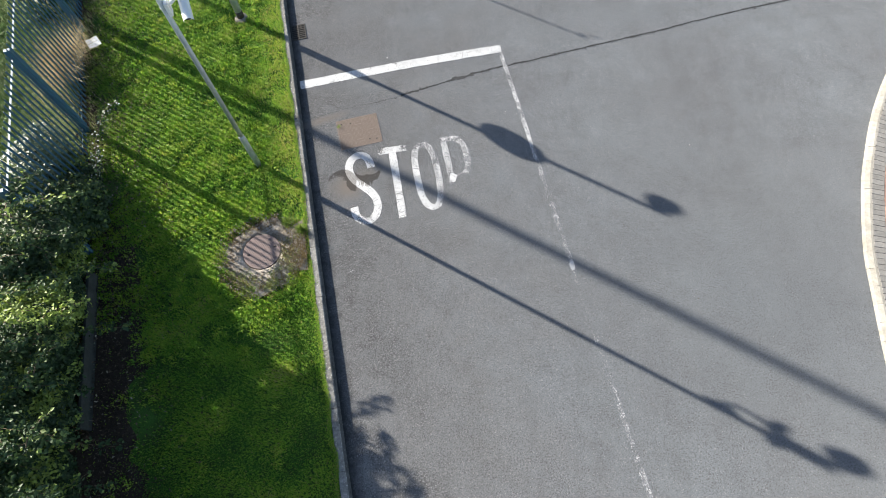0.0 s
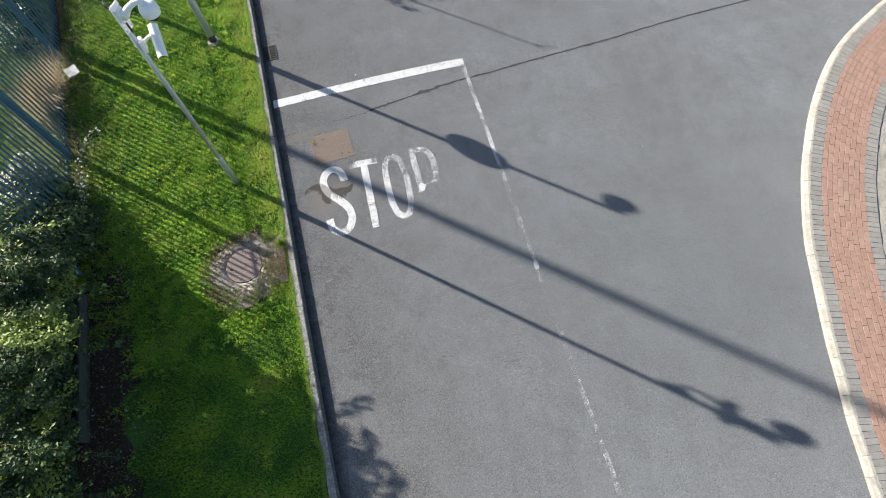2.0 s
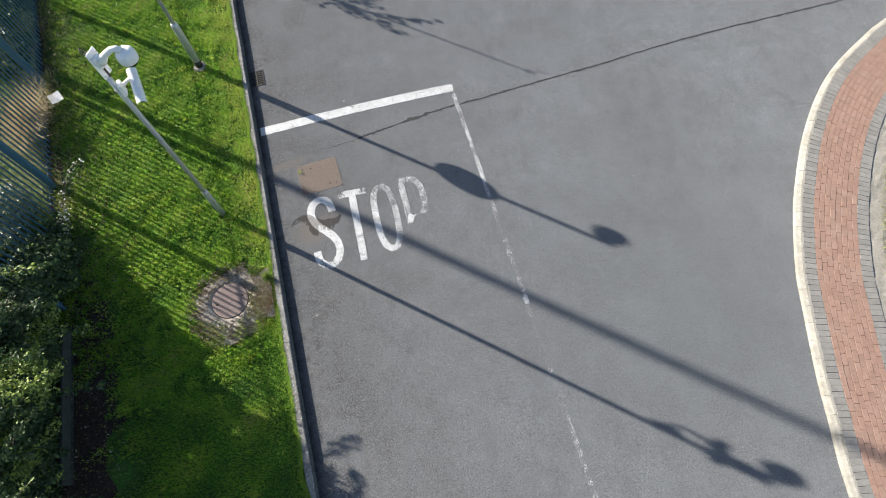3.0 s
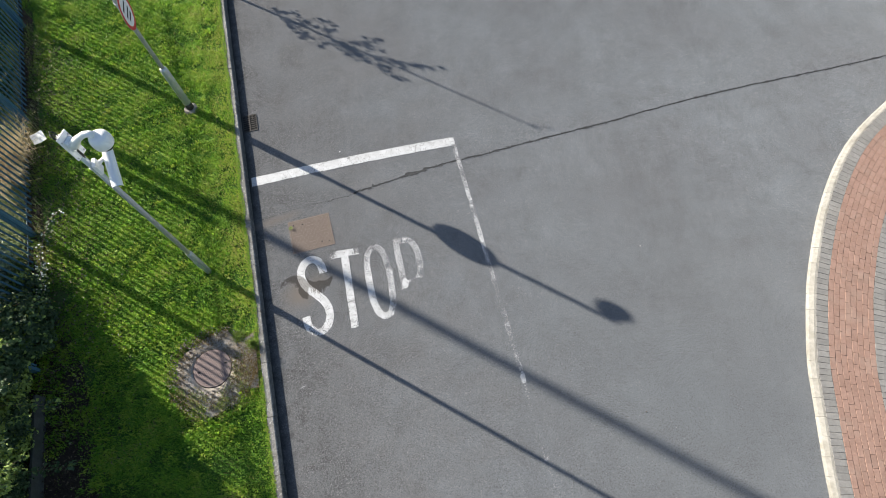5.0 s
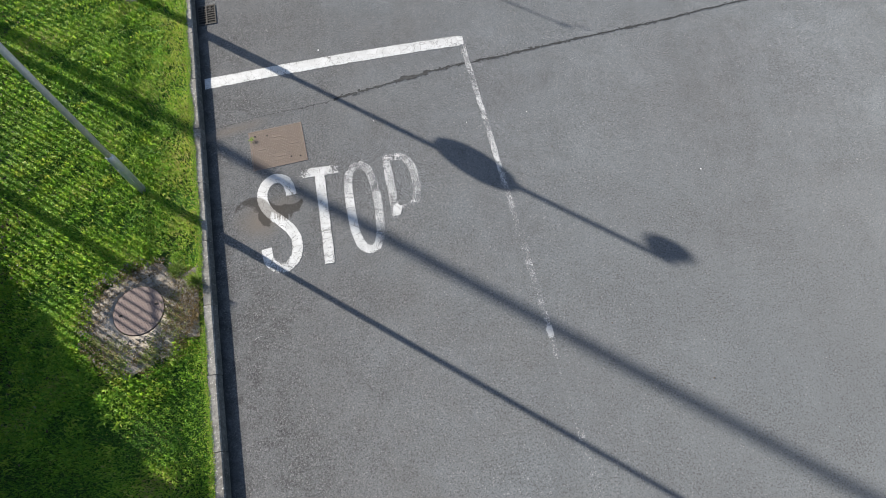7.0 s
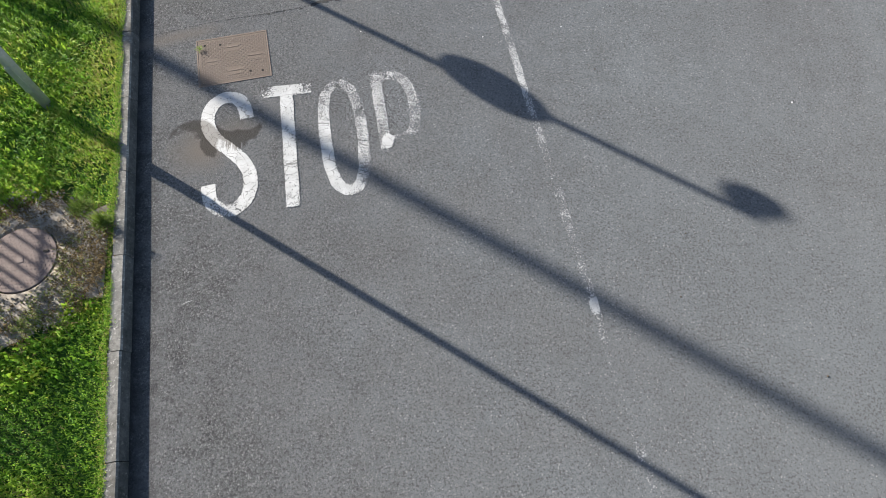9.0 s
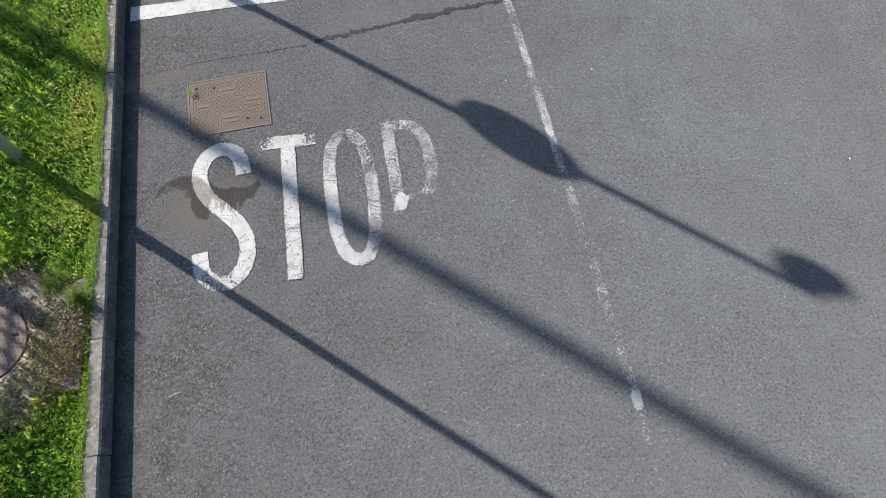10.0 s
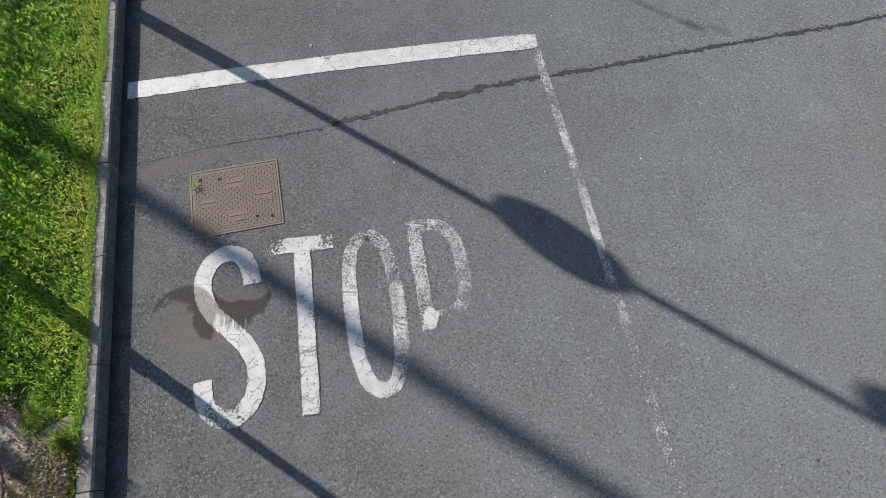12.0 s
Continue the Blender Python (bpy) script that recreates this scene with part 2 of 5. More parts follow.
    # dusty, paler band in the wheel tracks of the turning lane
    track = nd(t, "TexNoise", Vector=pos, Scale=0.16, Detail=2.0).outputs["Fac"]
    c = mixc(t, math_of(t, "MULTIPLY", ramp(t, track, (0.42, 0.0), (0.66, 1.0)), 0.08), c, (0.25, 0.247, 0.242))
    relief = math_of(t, "ADD", math_of(t, "MULTIPLY", edges.outputs["Distance"], math_of(t, "ADD", math_of(t, "MULTIPLY", bare, 2.6), 0.45)), math_of(t, "MULTIPLY", noise_of(t, pos, 60.0, 4, 0.8), math_of(t, "ADD", math_of(t, "MULTIPLY", worn, 0.5), 0.35)))
    relief = math_of(t, "ADD", relief, math_of(t, "MULTIPLY", grain, 1.0))
    return c, relief


def asphalt():
    m, t, b = mat("asphalt", 0.85, 0.0, 0.25)
    b.inputs["Diffuse Roughness"].default_value = 0.6
    pos = place_of(t)
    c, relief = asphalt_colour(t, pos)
    st = oil_stain(t, pos)
    dust = spot(t, pos, -1.80, 5.58, 0.40, 0.36, 0, 0.5, 5.0)
    c = mixc(t, math_of(t, "MULTIPLY", dust, 1.1, clamp=True), c, (0.200, 0.176, 0.156))
    smudge = spot(t, pos, -1.45, 5.82, 0.30, 0.20, 15, 0.5, 6.0)
    c = mixc(t, math_of(t, "MULTIPLY", smudge, 0.9, clamp=True), c, (0.165, 0.153, 0.143))
    c = mixc(t, math_of(t, "MULTIPLY", st, 0.76), c, (0.040, 0.035, 0.032))
    # brown silt washed along the old joint above the cover
    silt = spot(t, pos, -2.25, 7.10, 0.62, 0.13, 15, 0.7, 4.0)
    c = mixc(t, math_of(t, "MULTIPLY", silt, 0.7, clamp=True), c, (0.215, 0.183, 0.158))
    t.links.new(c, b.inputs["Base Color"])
    bump(t, b, relief, 0.75, 0.006)
    return m


def road_paint(name, lost=0.35, fades=(), patchy=22.0, crazing=9.0, stretch=(1.0, 1.0)):
    """White road paint, crazed and worn through to the asphalt. lost: share worn off all over; fades: ovals (x, y, rx, ry, angle, amount) worn more."""
    m, t, b = mat(name, 0.6, 0.0, 0.4)
    pos = place_of(t)
    grime = noise_of(t, pos, 5.0, 5, 0.65)
    c = ramp(t, grime, (0.25, (0.38, 0.39, 0.405)), (0.60, (0.53, 0.545, 0.565)))
    vor = t.nodes.new("ShaderNodeTexVoronoi")
    vor.feature = "DISTANCE_TO_EDGE"
    vor.inputs["Scale"].default_value = crazing
    wob = nd(t, "TexNoise", Vector=pos, Scale=14.0, Detail=3.0)
    add = t.nodes.new("ShaderNodeVectorMath")
    add.operation = "MULTIPLY_ADD"
    t.links.new(wob.outputs["Color"], add.inputs[0])
    add.inputs[1].default_value = (0.10, 0.10, 0.0)
    squeeze = t.nodes.new("ShaderNodeVectorMath")
    squeeze.operation = "MULTIPLY"
    squeeze.inputs[1].default_value = (*stretch, 1.0)
    t.links.new(pos, add.inputs[2])
    t.links.new(add.outputs[0], squeeze.inputs[0])
    t.links.new(squeeze.outputs[0], vor.inputs["Vector"])
    lines = ramp(t, vor.outputs["Distance"], (0.007, 1.0), (0.026, 0.0))
    some = ramp(t, noise_of(t, pos, 2.3, 2), (0.38, 0.15), (0.55, 1.0))
    c = mixc(t, math_of(t, "MULTIPLY", lines, math_of(t, "MULTIPLY", some, 0.80)), c, (0.11, 0.11, 0.11))
    st = oil_stain(t, pos)
    c = mixc(t, math_of(t, "MULTIPLY", st, 0.70), c, (0.10, 0.088, 0.078))
    t.links.new(c, b.inputs["Base Color"])
    level = lost
    for x, y, rx, ry, ang, amount in fades:
        s = math_of(t, "MULTIPLY", math_of(t, "MULTIPLY", spot(t, pos, x, y, rx, ry, ang), 1.6, clamp=True), amount)
        level = math_of(t, "ADD", s, level)
    at = t.nodes.new("ShaderNodeAttribute")
    at.attribute_name = "tone"
    level = math_of(t, "ADD", ramp(t, at.outputs["Fac"], (0.0, 0.20), (0.12, 0.03), (0.3, 0.0)), level)
    grit = math_of(t, "ADD", math_of(t, "MULTIPLY", noise_of(t, pos, patchy * 2.4, 5, 0.72), 0.75), math_of(t, "MULTIPLY", noise_of(t, pos, 9.0, 3, 0.6), 0.25))
    grit = math_of(t, "ADD", math_of(t, "MULTIPLY", math_of(t, "SUBTRACT", grit, 0.5), 2.6), 0.5)
    keep = math_of(t, "MULTIPLY", math_of(t, "SUBTRACT", grit, level), 14.0, clamp=True)
    clear = t.nodes.new("ShaderNodeBsdfTransparent")
    mx = t.nodes.new("ShaderNodeMixShader")
    t.links.new(keep, mx.inputs[0])
    t.links.new(clear.outputs[0], mx.inputs[1])
    t.links.new(b.outputs[0], mx.inputs[2])
    t.links.new(mx.outputs[0], t.nodes["Material Output"].inputs["Surface"])
    bump(t, b, grit, 0.25, 0.003)
    return m


def stone_like(name, dark, light, scale, rough=0.85, spots=0.0, vary=0.0, moss=None, bumpy=0.35, flecks=0.0):
    """Concrete, clay or stone: two scales of mottling, pits, and a tone that differs from piece to piece."""
    m, t, b = mat(name, rough, 0.0, 0.3)
    pos = place_of(t)
    c = ramp(t, noise_of(t, pos, scale, 6, 0.7), (0.25, dark), (0.75, light))
    g = noise_of(t, pos, scale * 9, 4, 0.7)
    c = mixc(t, 1.0, c, ramp(t, g, (0.3, (0.78, 0.78, 0.78)), (0.7, (1.15, 1.15, 1.15))), "MULTIPLY")
    if vary:
        o = t.nodes.new("ShaderNodeObjectInfo")
        c = mixc(t, 1.0, c, ramp(t, o.outputs["Random"], (0.0, (1 - vary,) * 3), (1.0, (1 + vary,) * 3)), "MULTIPLY")
    if spots:
        sp = ramp(t, noise_of(t, pos, 3.1, 5, 0.7), (0.50, 0.0), (0.66, 1.0))
        c = mixc(t, math_of(t, "MULTIPLY", sp, spots), c, moss or (0.05, 0.05, 0.045))
    if flecks:
        fl = ramp(t, noise_of(t, pos, 26.0, 5, 0.75), (0.57, 0.0), (0.66, 1.0))
        c = mixc(t, math_of(t, "MULTIPLY", fl, flecks), c, (0.60, 0.59, 0.56))
    t.links.new(c, b.inputs["Base Color"])
    bump(t, b, g, bumpy, 0.004)
    return m


def metal_like(name, colour, rough, metal, dirt=0.25, dirt_colour=(0.16, 0.13, 0.10), grain=0.11):
    m, t, b = mat(name, rough, metal)
    pos = place_of(t)
    n = noise_of(t, pos, 9.0, 6, 0.65)
    c = mixc(t, math_of(t, "MULTIPLY", ramp(t, n, (0.48, 0.0), (0.75, 1.0)), dirt), colour, dirt_colour)
    c = mixc(t, 1.0, c, ramp(t, noise_of(t, pos, 60.0, 3), (0.3, (1 - grain,) * 3), (0.7, (1 + grain,) * 3)), "MULTIPLY")
    t.links.new(c, b.inputs["Base Color"])
    t.links.new(ramp(t, n, (0.3, rough * 0.8), (0.8, min(1.0, rough * 1.3))), b.inputs["Roughness"])
    bump(t, b, noise_of(t, pos, 120.0, 2), 0.08, 0.002)
    return m


def leafy(name, stops, rough=0.5, through_light=0.3, spec=0.4, patch=0.0, patch_colour=(0.2, 0.2, 0.05), pscale=0.9):
    """Leaves and blades: the tone attribute picks a colour, part of the light passes through."""
    m, t, b = mat(name, rough, 0.0, spec)
    at = t.nodes.new("ShaderNodeAttribute")
    at.attribute_name = "tone"
    c = ramp(t, at.outputs["Fac"], *stops)
    if patch:
        pos = place_of(t)
        p = ramp(t, noise_of(t, pos, pscale, 4, 0.6), (0.45, 0.0), (0.68, 1.0))
        c = mixc(t, math_of(t, "MULTIPLY", p, patch), c, patch_colour)
    t.links.new(c, b.inputs["Base Color"])
    tr = t.nodes.new("ShaderNodeBsdfTranslucent")
    t.links.new(c, tr.inputs["Color"])
    mx = t.nodes.new("ShaderNodeMixShader")
    mx.inputs[0].default_value = through_light
    t.links.new(b.outputs[0], mx.inputs[1])
    t.links.new(tr.outputs[0], mx.inputs[2])
    t.links.new(mx.outputs[0], t.nodes["Material Output"].inputs["Surface"])
    return m


def soil(name, dark, light, green=None, scale=6.0):
    m, t, b = mat(name, 0.95, 0.0, 0.2)
    pos = place_of(t)
    c = ramp(t, noise_of(t, pos, scale, 8, 0.75), (0.25, dark), (0.75, light))
    if green:
        c = mixc(t, ramp(t, noise_of(t, pos, 2.5, 6, 0.7), (0.38, 0.0), (0.6, 1.0)), c, green)
    t.links.new(c, b.inputs["Base Color"])
    bump(t, b, noise_of(t, pos, 45.0, 5, 0.7), 0.8, 0.02)
    return m


M_ASPHALT = asphalt()
M_LINE = road_paint("road_paint_line", 0.19, [(1.1, 8.38, 0.9, 0.4, 0, 0.07)])
M_S = road_paint("road_paint_s", 0.20, [(-1.50, 4.85, 0.26, 0.22, 0, 0.16)])
M_T = road_paint("road_paint_t", 0.25, [(-1.25, 6.28, 0.17, 0.16, 0, 0.33), (-0.72, 6.36, 0.18, 0.16, 0, 0.30), (-0.82, 5.0, 0.2, 0.2, 0, 0.03)], stretch=(0.45, 1.25))
M_O = road_paint("road_paint_o", 0.24, [(-0.33, 6.22, 0.55, 0.55, 0, 0.25), (-0.10, 5.62, 0.26, 0.60, 0, 0.18), (-0.04, 5.05, 0.22, 0.42, 0, 0.26), (-0.23, 4.88, 0.2, 0.14, 0, 0.20)], 34.0, stretch=(0.5, 1.2))
M_P = road_paint("road_paint_p", 0.47, [(0.105, 5.56, 0.075, 0.11, 0, -0.60), (0.05, 6.15, 0.14, 0.3, 0, -0.08), (0.50, 5.75, 0.20, 0.42, 0, 0.10), (0.29, 5.52, 0.17, 0.15, 0, 0.42), (0.14, 5.17, 0.24, 0.33, 0, 1.3), (0.14, 4.90, 0.3, 0.25, 0, 0.30)], 36.0)
M_DASH = road_paint("road_paint_worn", 0.60, [(1.76, 5.10, 0.2, 0.18, 0, 0.07), (2.15, 2.3, 0.6, 2.6, 0, 0.05), (1.36, 8.05, 0.12, 0.35, 0, -0.16), (1.45, 7.3, 0.14, 0.5, 0, -0.16), (1.57, 6.3, 0.14, 0.6, 0, -0.22), (1.75, 5.55, 0.2, 0.45, 0, -0.05), (1.82, 4.65, 0.14, 0.14, 0, -0.08),
                                          (1.955, 3.68, 0.10, 0.12, 0, -0.46), (1.95, 4.2, 0.2, 0.3, 0, 0.02), (2.05, 3.0, 0.2, 0.5, 0, 0.12), (2.3, 1.3, 0.14, 0.6, 0, -0.06), (2.42, 0.3, 0.14, 0.3, 0, -0.12)], 30.0)
M_TAR = stone_like("bitumen_seal", (0.020, 0.021, 0.023), (0.072, 0.075, 0.080), 30.0, 0.8)
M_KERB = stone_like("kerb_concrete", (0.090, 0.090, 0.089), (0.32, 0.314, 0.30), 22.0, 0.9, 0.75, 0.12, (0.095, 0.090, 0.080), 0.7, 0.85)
# road side of the west kerb: its shade is put into a darker concrete
M_KERB_FACE_SHADE = stone_like("shaded_kerb_face", (0.042, 0.043, 0.045), (0.145, 0.145, 0.146), 16.0, 0.9, 0.5, 0.10, (0.030, 0.034, 0.030), 0.6, 0.20)
M_KERB_PALE = stone_like("pale_kerb_concrete", (0.215, 0.210, 0.194), (0.355, 0.345, 0.317), 14.0, 0.9, 0.70, 0.09, (0.19, 0.18, 0.155))
M_BRICK_RED = stone_like("red_block", (0.250, 0.155, 0.122), (0.335, 0.220, 0.178), 8.0, 0.9, 0.30, 0.07, (0.31, 0.245, 0.205))
M_BRICK_GREY = stone_like("grey_block", (0.185, 0.181, 0.174), (0.265, 0.259, 0.248), 8.0, 0.9, 0.25, 0.09, (0.29, 0.275, 0.25))
M_BED = stone_like("sand_bed", (0.15, 0.128, 0.112), (0.25, 0.215, 0.19), 20.0, 0.95)
M_GRAVEL = stone_like("gravel_edge", (0.17, 0.16, 0.14), (0.42, 0.40, 0.36), 40.0, 0.95, 0.3)
M_CONCRETE = stone_like("old_concrete", (0.165, 0.145, 0.122), (0.49, 0.45, 0.405), 17.0, 0.95, 0.55, 0.0, (0.105, 0.080, 0.048), 1.0)
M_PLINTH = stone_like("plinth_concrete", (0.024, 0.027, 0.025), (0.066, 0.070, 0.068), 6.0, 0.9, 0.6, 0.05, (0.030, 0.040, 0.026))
M_RUST = metal_like("rusted_iron", (0.185, 0.145, 0.125), 0.8, 0.05, 0.5, (0.25, 0.212, 0.188))
M_LID = metal_like("dirty_iron", (0.135, 0.106, 0.090), 0.85, 0.05, 0.6, (0.20, 0.168, 0.148))
M_MANHOLE = metal_like("red_brown_iron", (0.160, 0.120, 0.114), 0.8, 0.0, 0.8, (0.235, 0.195, 0.182), (0.13))
M_IRON = metal_like("dark_cast_iron", (0.055, 0.048, 0.042), 0.7, 0.4, 0.5)
M_GULLY = metal_like("rusty_gully_iron", (0.030, 0.029, 0.028), 0.95, 0.0, 0.5, (0.055, 0.045, 0.038))
# near-black colour for solid blocks that stand for the shade inside openings
M_DARK = stone_like("hole_shade_black", (0.008, 0.008, 0.008), (0.015, 0.015, 0.015), 10.0)
M_GALV = metal_like("galvanised_steel", (0.50, 0.53, 0.55), 0.48, 0.55, 0.3, (0.36, 0.38, 0.38))
M_WHITE = metal_like("white_enamel", (0.86, 0.865, 0.87), 0.38, 0.0, 0.10, (0.62, 0.60, 0.55), 0.02)
M_SIGN_W = metal_like("white_sign_face", (0.78, 0.78, 0.77), 0.45, 0.0, 0.1, (0.6, 0.58, 0.5))
M_SIGN_R = metal_like("red_sign_face", (0.55, 0.025, 0.02), 0.45, 0.0, 0.1)
M_BLACK = metal_like("black_rubber", (0.018, 0.018, 0.02), 0.5, 0.0, 0.1)
M_LENS = metal_like("camera_lens", (0.01, 0.012, 0.02), 0.08, 0.0, 0.0)
M_BLUE = metal_like("blue_fence_paint", (0.042, 0.118, 0.195), 0.5, 0.0, 0.25, (0.08, 0.12, 0.145))
M_PAPER = metal_like("white_plastic", (0.74, 0.75, 0.77), 0.5, 0.0, 0.2, (0.5, 0.48, 0.44))
M_BARK = stone_like("bark", (0.045, 0.036, 0.027), (0.13, 0.105, 0.08), 22.0, 0.95)
M_CANE = stone_like("cane", (0.10, 0.075, 0.05), (0.24, 0.18, 0.12), 22.0, 0.8)
M_SOIL = soil("lawn_soil", (0.044, 0.082, 0.022), (0.088, 0.130, 0.040), (0.072, 0.165, 0.030))
M_EARTH = soil("bare_earth", (0.022, 0.017, 0.014), (0.075, 0.055, 0.042), None, 14.0)
M_FAR = soil("rough_ground", (0.06, 0.07, 0.025), (0.14, 0.14, 0.06), (0.07, 0.11, 0.025), 1.2)
M_GRASS = leafy("grass", [(0.0, (0.042, 0.142, 0.026)), (0.45, (0.176, 0.365, 0.040)), (0.8, (0.37, 0.56, 0.060)), (0.90, (0.43, 0.49, 0.08)), (1.0, (0.46, 0.37, 0.17))], 0.55, 0.48, 0.25, 0.12, (0.26, 0.40, 0.060), 0.9)
M_ROUGH_GRASS = leafy("rough_grass", [(0.0, (0.09, 0.17, 0.025)), (0.5, (0.24, 0.32, 0.07)), (0.8, (0.42, 0.40, 0.17)), (1.0, (0.58, 0.52, 0.32))], 0.6, 0.40, 0.25)
M_BACK_GRASS = leafy("back_grass", [(0.0, (0.07, 0.13, 0.04)), (0.5, (0.18, 0.26, 0.10)), (0.8, (0.32, 0.34, 0.18)), (1.0, (0.50, 0.48, 0.32))], 0.6, 0.35, 0.25)
M_STRAW = leafy("straw", [(0.0, (0.25, 0.19, 0.09)), (0.6, (0.50, 0.41, 0.24)), (1.0, (0.68, 0.59, 0.40))], 0.7, 0.3, 0.25)
M_LEAF = leafy("bramble_leaf", [(0.0, (0.018, 0.040, 0.019)), (0.55, (0.036, 0.075, 0.032)), (0.86, (0.084, 0.138, 0.052)), (1.0, (0.31, 0.41, 0.085))], 0.52, 0.28, 0.36)
M_DEAD = leafy("dead_grass", [(0.0, (0.095, 0.066, 0.028)), (0.6, (0.21, 0.150, 0.065)), (1.0, (0.36, 0.29, 0.16))], 0.75, 0.25, 0.2)
M_LITTER = leafy("dead_leaf", [(0.0, (0.035, 0.024, 0.016)), (0.5, (0.095, 0.065, 0.042)), (0.85, (0.19, 0.145, 0.10)), (0.97, (0.40, 0.36, 0.29)), (1.0, (0.10, 0.17, 0.05))], 0.7, 0.15, 0.3)
M_LEAF_GREY = leafy("grey_leaf", [(0.0, (0.05, 0.085, 0.05)), (0.6, (0.11, 0.16, 0.11)), (1.0, (0.24, 0.29, 0.21))], 0.42, 0.2, 0.5)
M_LEAF_TREE = leafy("tree_leaf", [(0.0, (0.04, 0.09, 0.02)), (1.0, (0.11, 0.18, 0.04))], 0.45, 0.25, 0.4)
M_FLOWER = leafy("white_petal", [(0.0, (0.62, 0.64, 0.60)), (1.0, (0.82, 0.83, 0.80))], 0.5, 0.25, 0.3)

# ---- setting ----
KERB_H = 0.118


def kerb_x(y):
    """Front edge of the long straight kerb."""
    return -1.726 - 0.1319 * y


def fence_x(y):
    """The fence line, with a slight bend."""
    return np.where(y > 5.0, -6.78 - 0.21 * (y - 7.3), -6.297 - 0.12 * (y - 5.0)) if not np.isscalar(y) else (-6.78 - 0.21 * (y - 7.3) if y > 5.0 else -6.297 - 0.12 * (y - 5.0))


# ground to the horizon
bm = bmesh.new()
box(bm, -900, 900, -900, 900, -0.5, -0.06)
tagged(part("ground", bm, M_FAR), "rough grassy ground reaching to the horizon", "ground", kind="structure")

# right-hand kerb: foot line on the carriageway, from the near end upwards
ISLAND = [(7.2, -14.0), (6.45, -8.0), (6.12, -4.0), (6.05, -1.8), (6.09, -0.6), (6.12, -0.2), (6.16, 0.4), (6.24, 1.0), (6.31, 1.6), (6.41, 2.2), (6.52, 2.8), (6.66, 3.5), (7.00, 4.53), (7.28, 5.18), (7.74, 6.06), (8.33, 6.93), (8.95, 7.6), (9.72, 8.18), (10.5, 8.66), (12.5, 9.6), (15.5, 10.4), (22.0, 11.2)]

# road
bm = bmesh.new()
ys = np.linspace(-60, 80, 141)
rows = []
for y in ys:
    rows.append([bm.verts.new((x, y, 0.0)) for x in (kerb_x(y) - 0.06, kerb_x(y) + 0.5, 0.5, 3, 6, 9, 12, 30)])
for a, b in zip(rows, rows[1:]):
    for j in range(len(a) - 1):
        bm.faces.new((a[j], a[j + 1], b[j + 1], b[j]))
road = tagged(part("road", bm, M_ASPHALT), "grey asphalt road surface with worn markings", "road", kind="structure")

# verge between kerb and fence, running on behind the fence
bm = bmesh.new()
rows = []
for y in np.linspace(-60, 80, 281):
    row = []
    for s in np.linspace(0, 1, 40):
        x = kerb_x(y) - 0.125 + s * s * (-45.0)
        z = KERB_H - 0.05 + 0.010 * min(1, 6 * s) * noise.noise((x * 0.8, y * 0.8, 0))
        row.append(bm.verts.new((x, y, z)))
    rows.append(row)
for a, b in zip(rows, rows[1:]):
    for j in range(len(a) - 1):
        bm.faces.new((a[j + 1], a[j], b[j], b[j + 1]))
verge = tagged(part("ground_verge", bm, M_SOIL, smooth=True), "soil bank of the mown grass verge", "ground", kind="structure")

# bare earth strip at the foot of the fence
bm = bmesh.new()
rows = []
for y in np.linspace(-3.8, 14, 260):
    row = []
    wide = 0.95 if y < 4.2 else (0.22 if y > 6.2 else 0.95 - 0.365 * (y - 4.2))
    for k, s in enumerate(np.linspace(-0.35, wide, 9)):
        x = fence_x(y) + (s * (1 + 0.45 * noise.noise((y * 0.8, 2, 3)) + 0.35 * noise.noise((y * 2.9, 5, 8))) if s > 0 else s)
        z = KERB_H - 0.028 - (0.05 if k in (0, 8) else 0.0) + 0.012 * noise.noise((x * 3, y * 3, 5))
        row.append(bm.verts.new((x, y, z)))
    rows.append(row)
for a, b in zip(rows, rows[1:]):
    for j in range(8):
        bm.faces.new((a[j], a[j + 1], b[j + 1], b[j]))
tagged(part("ground_earth", bm, M_EARTH, smooth=True), "bare dark earth strewn with dead leaves along the fence", "ground", kind="structure")

# ---- markings ----
LET = Matrix.Translation((-1.6, 4.8, 0.004)) @ Matrix.Rotation(radians(6.42), 4, "Z")


def letter(name, strokes, width, material, label):
    bm = bmesh.new()
    for k, st in enumerate(strokes):
        if len(st) == 2:
            n = 12
            pts = [(st[0][0] + (st[1][0] - st[0][0]) * i / n, st[0][1] + (st[1][1] - st[0][1]) * i / n) for i in range(n + 1)]
        else:
            pts = [tuple(p) for p in spline(st, 0.03)[0]] + [tuple(st[-1])]
        ribbon(bm, pts, width, 0.0012 * k, 0.004)
    ob = part(name, bm, material, at=LET)
    return tagged(ob, label, "road marking", "letters of the word on the road")


letter("letter_s", [[(0.362, 1.10), (0.350, 1.21), (0.29, 1.355), (0.16, 1.410), (0.03, 1.345), (-0.038, 1.20), (-0.03, 1.03), (0.05, 0.87), (0.19, 0.715), (0.31, 0.56), (0.366, 0.40), (0.355, 0.22), (0.28, 0.085), (0.17, 0.03), (0.05, 0.065), (-0.03, 0.18), (-0.046, 0.35)]],
       0.145, M_S, "white painted letter S, crazed and stained by oil")
letter("letter_t", [[(0.50, 1.405), (0.745, 1.400)], [(0.83, 1.395), (1.055, 1.388)], [(0.790, 1.465), (0.770, -0.035)]], 0.140, M_T, "white painted letter T, crossbar partly worn")
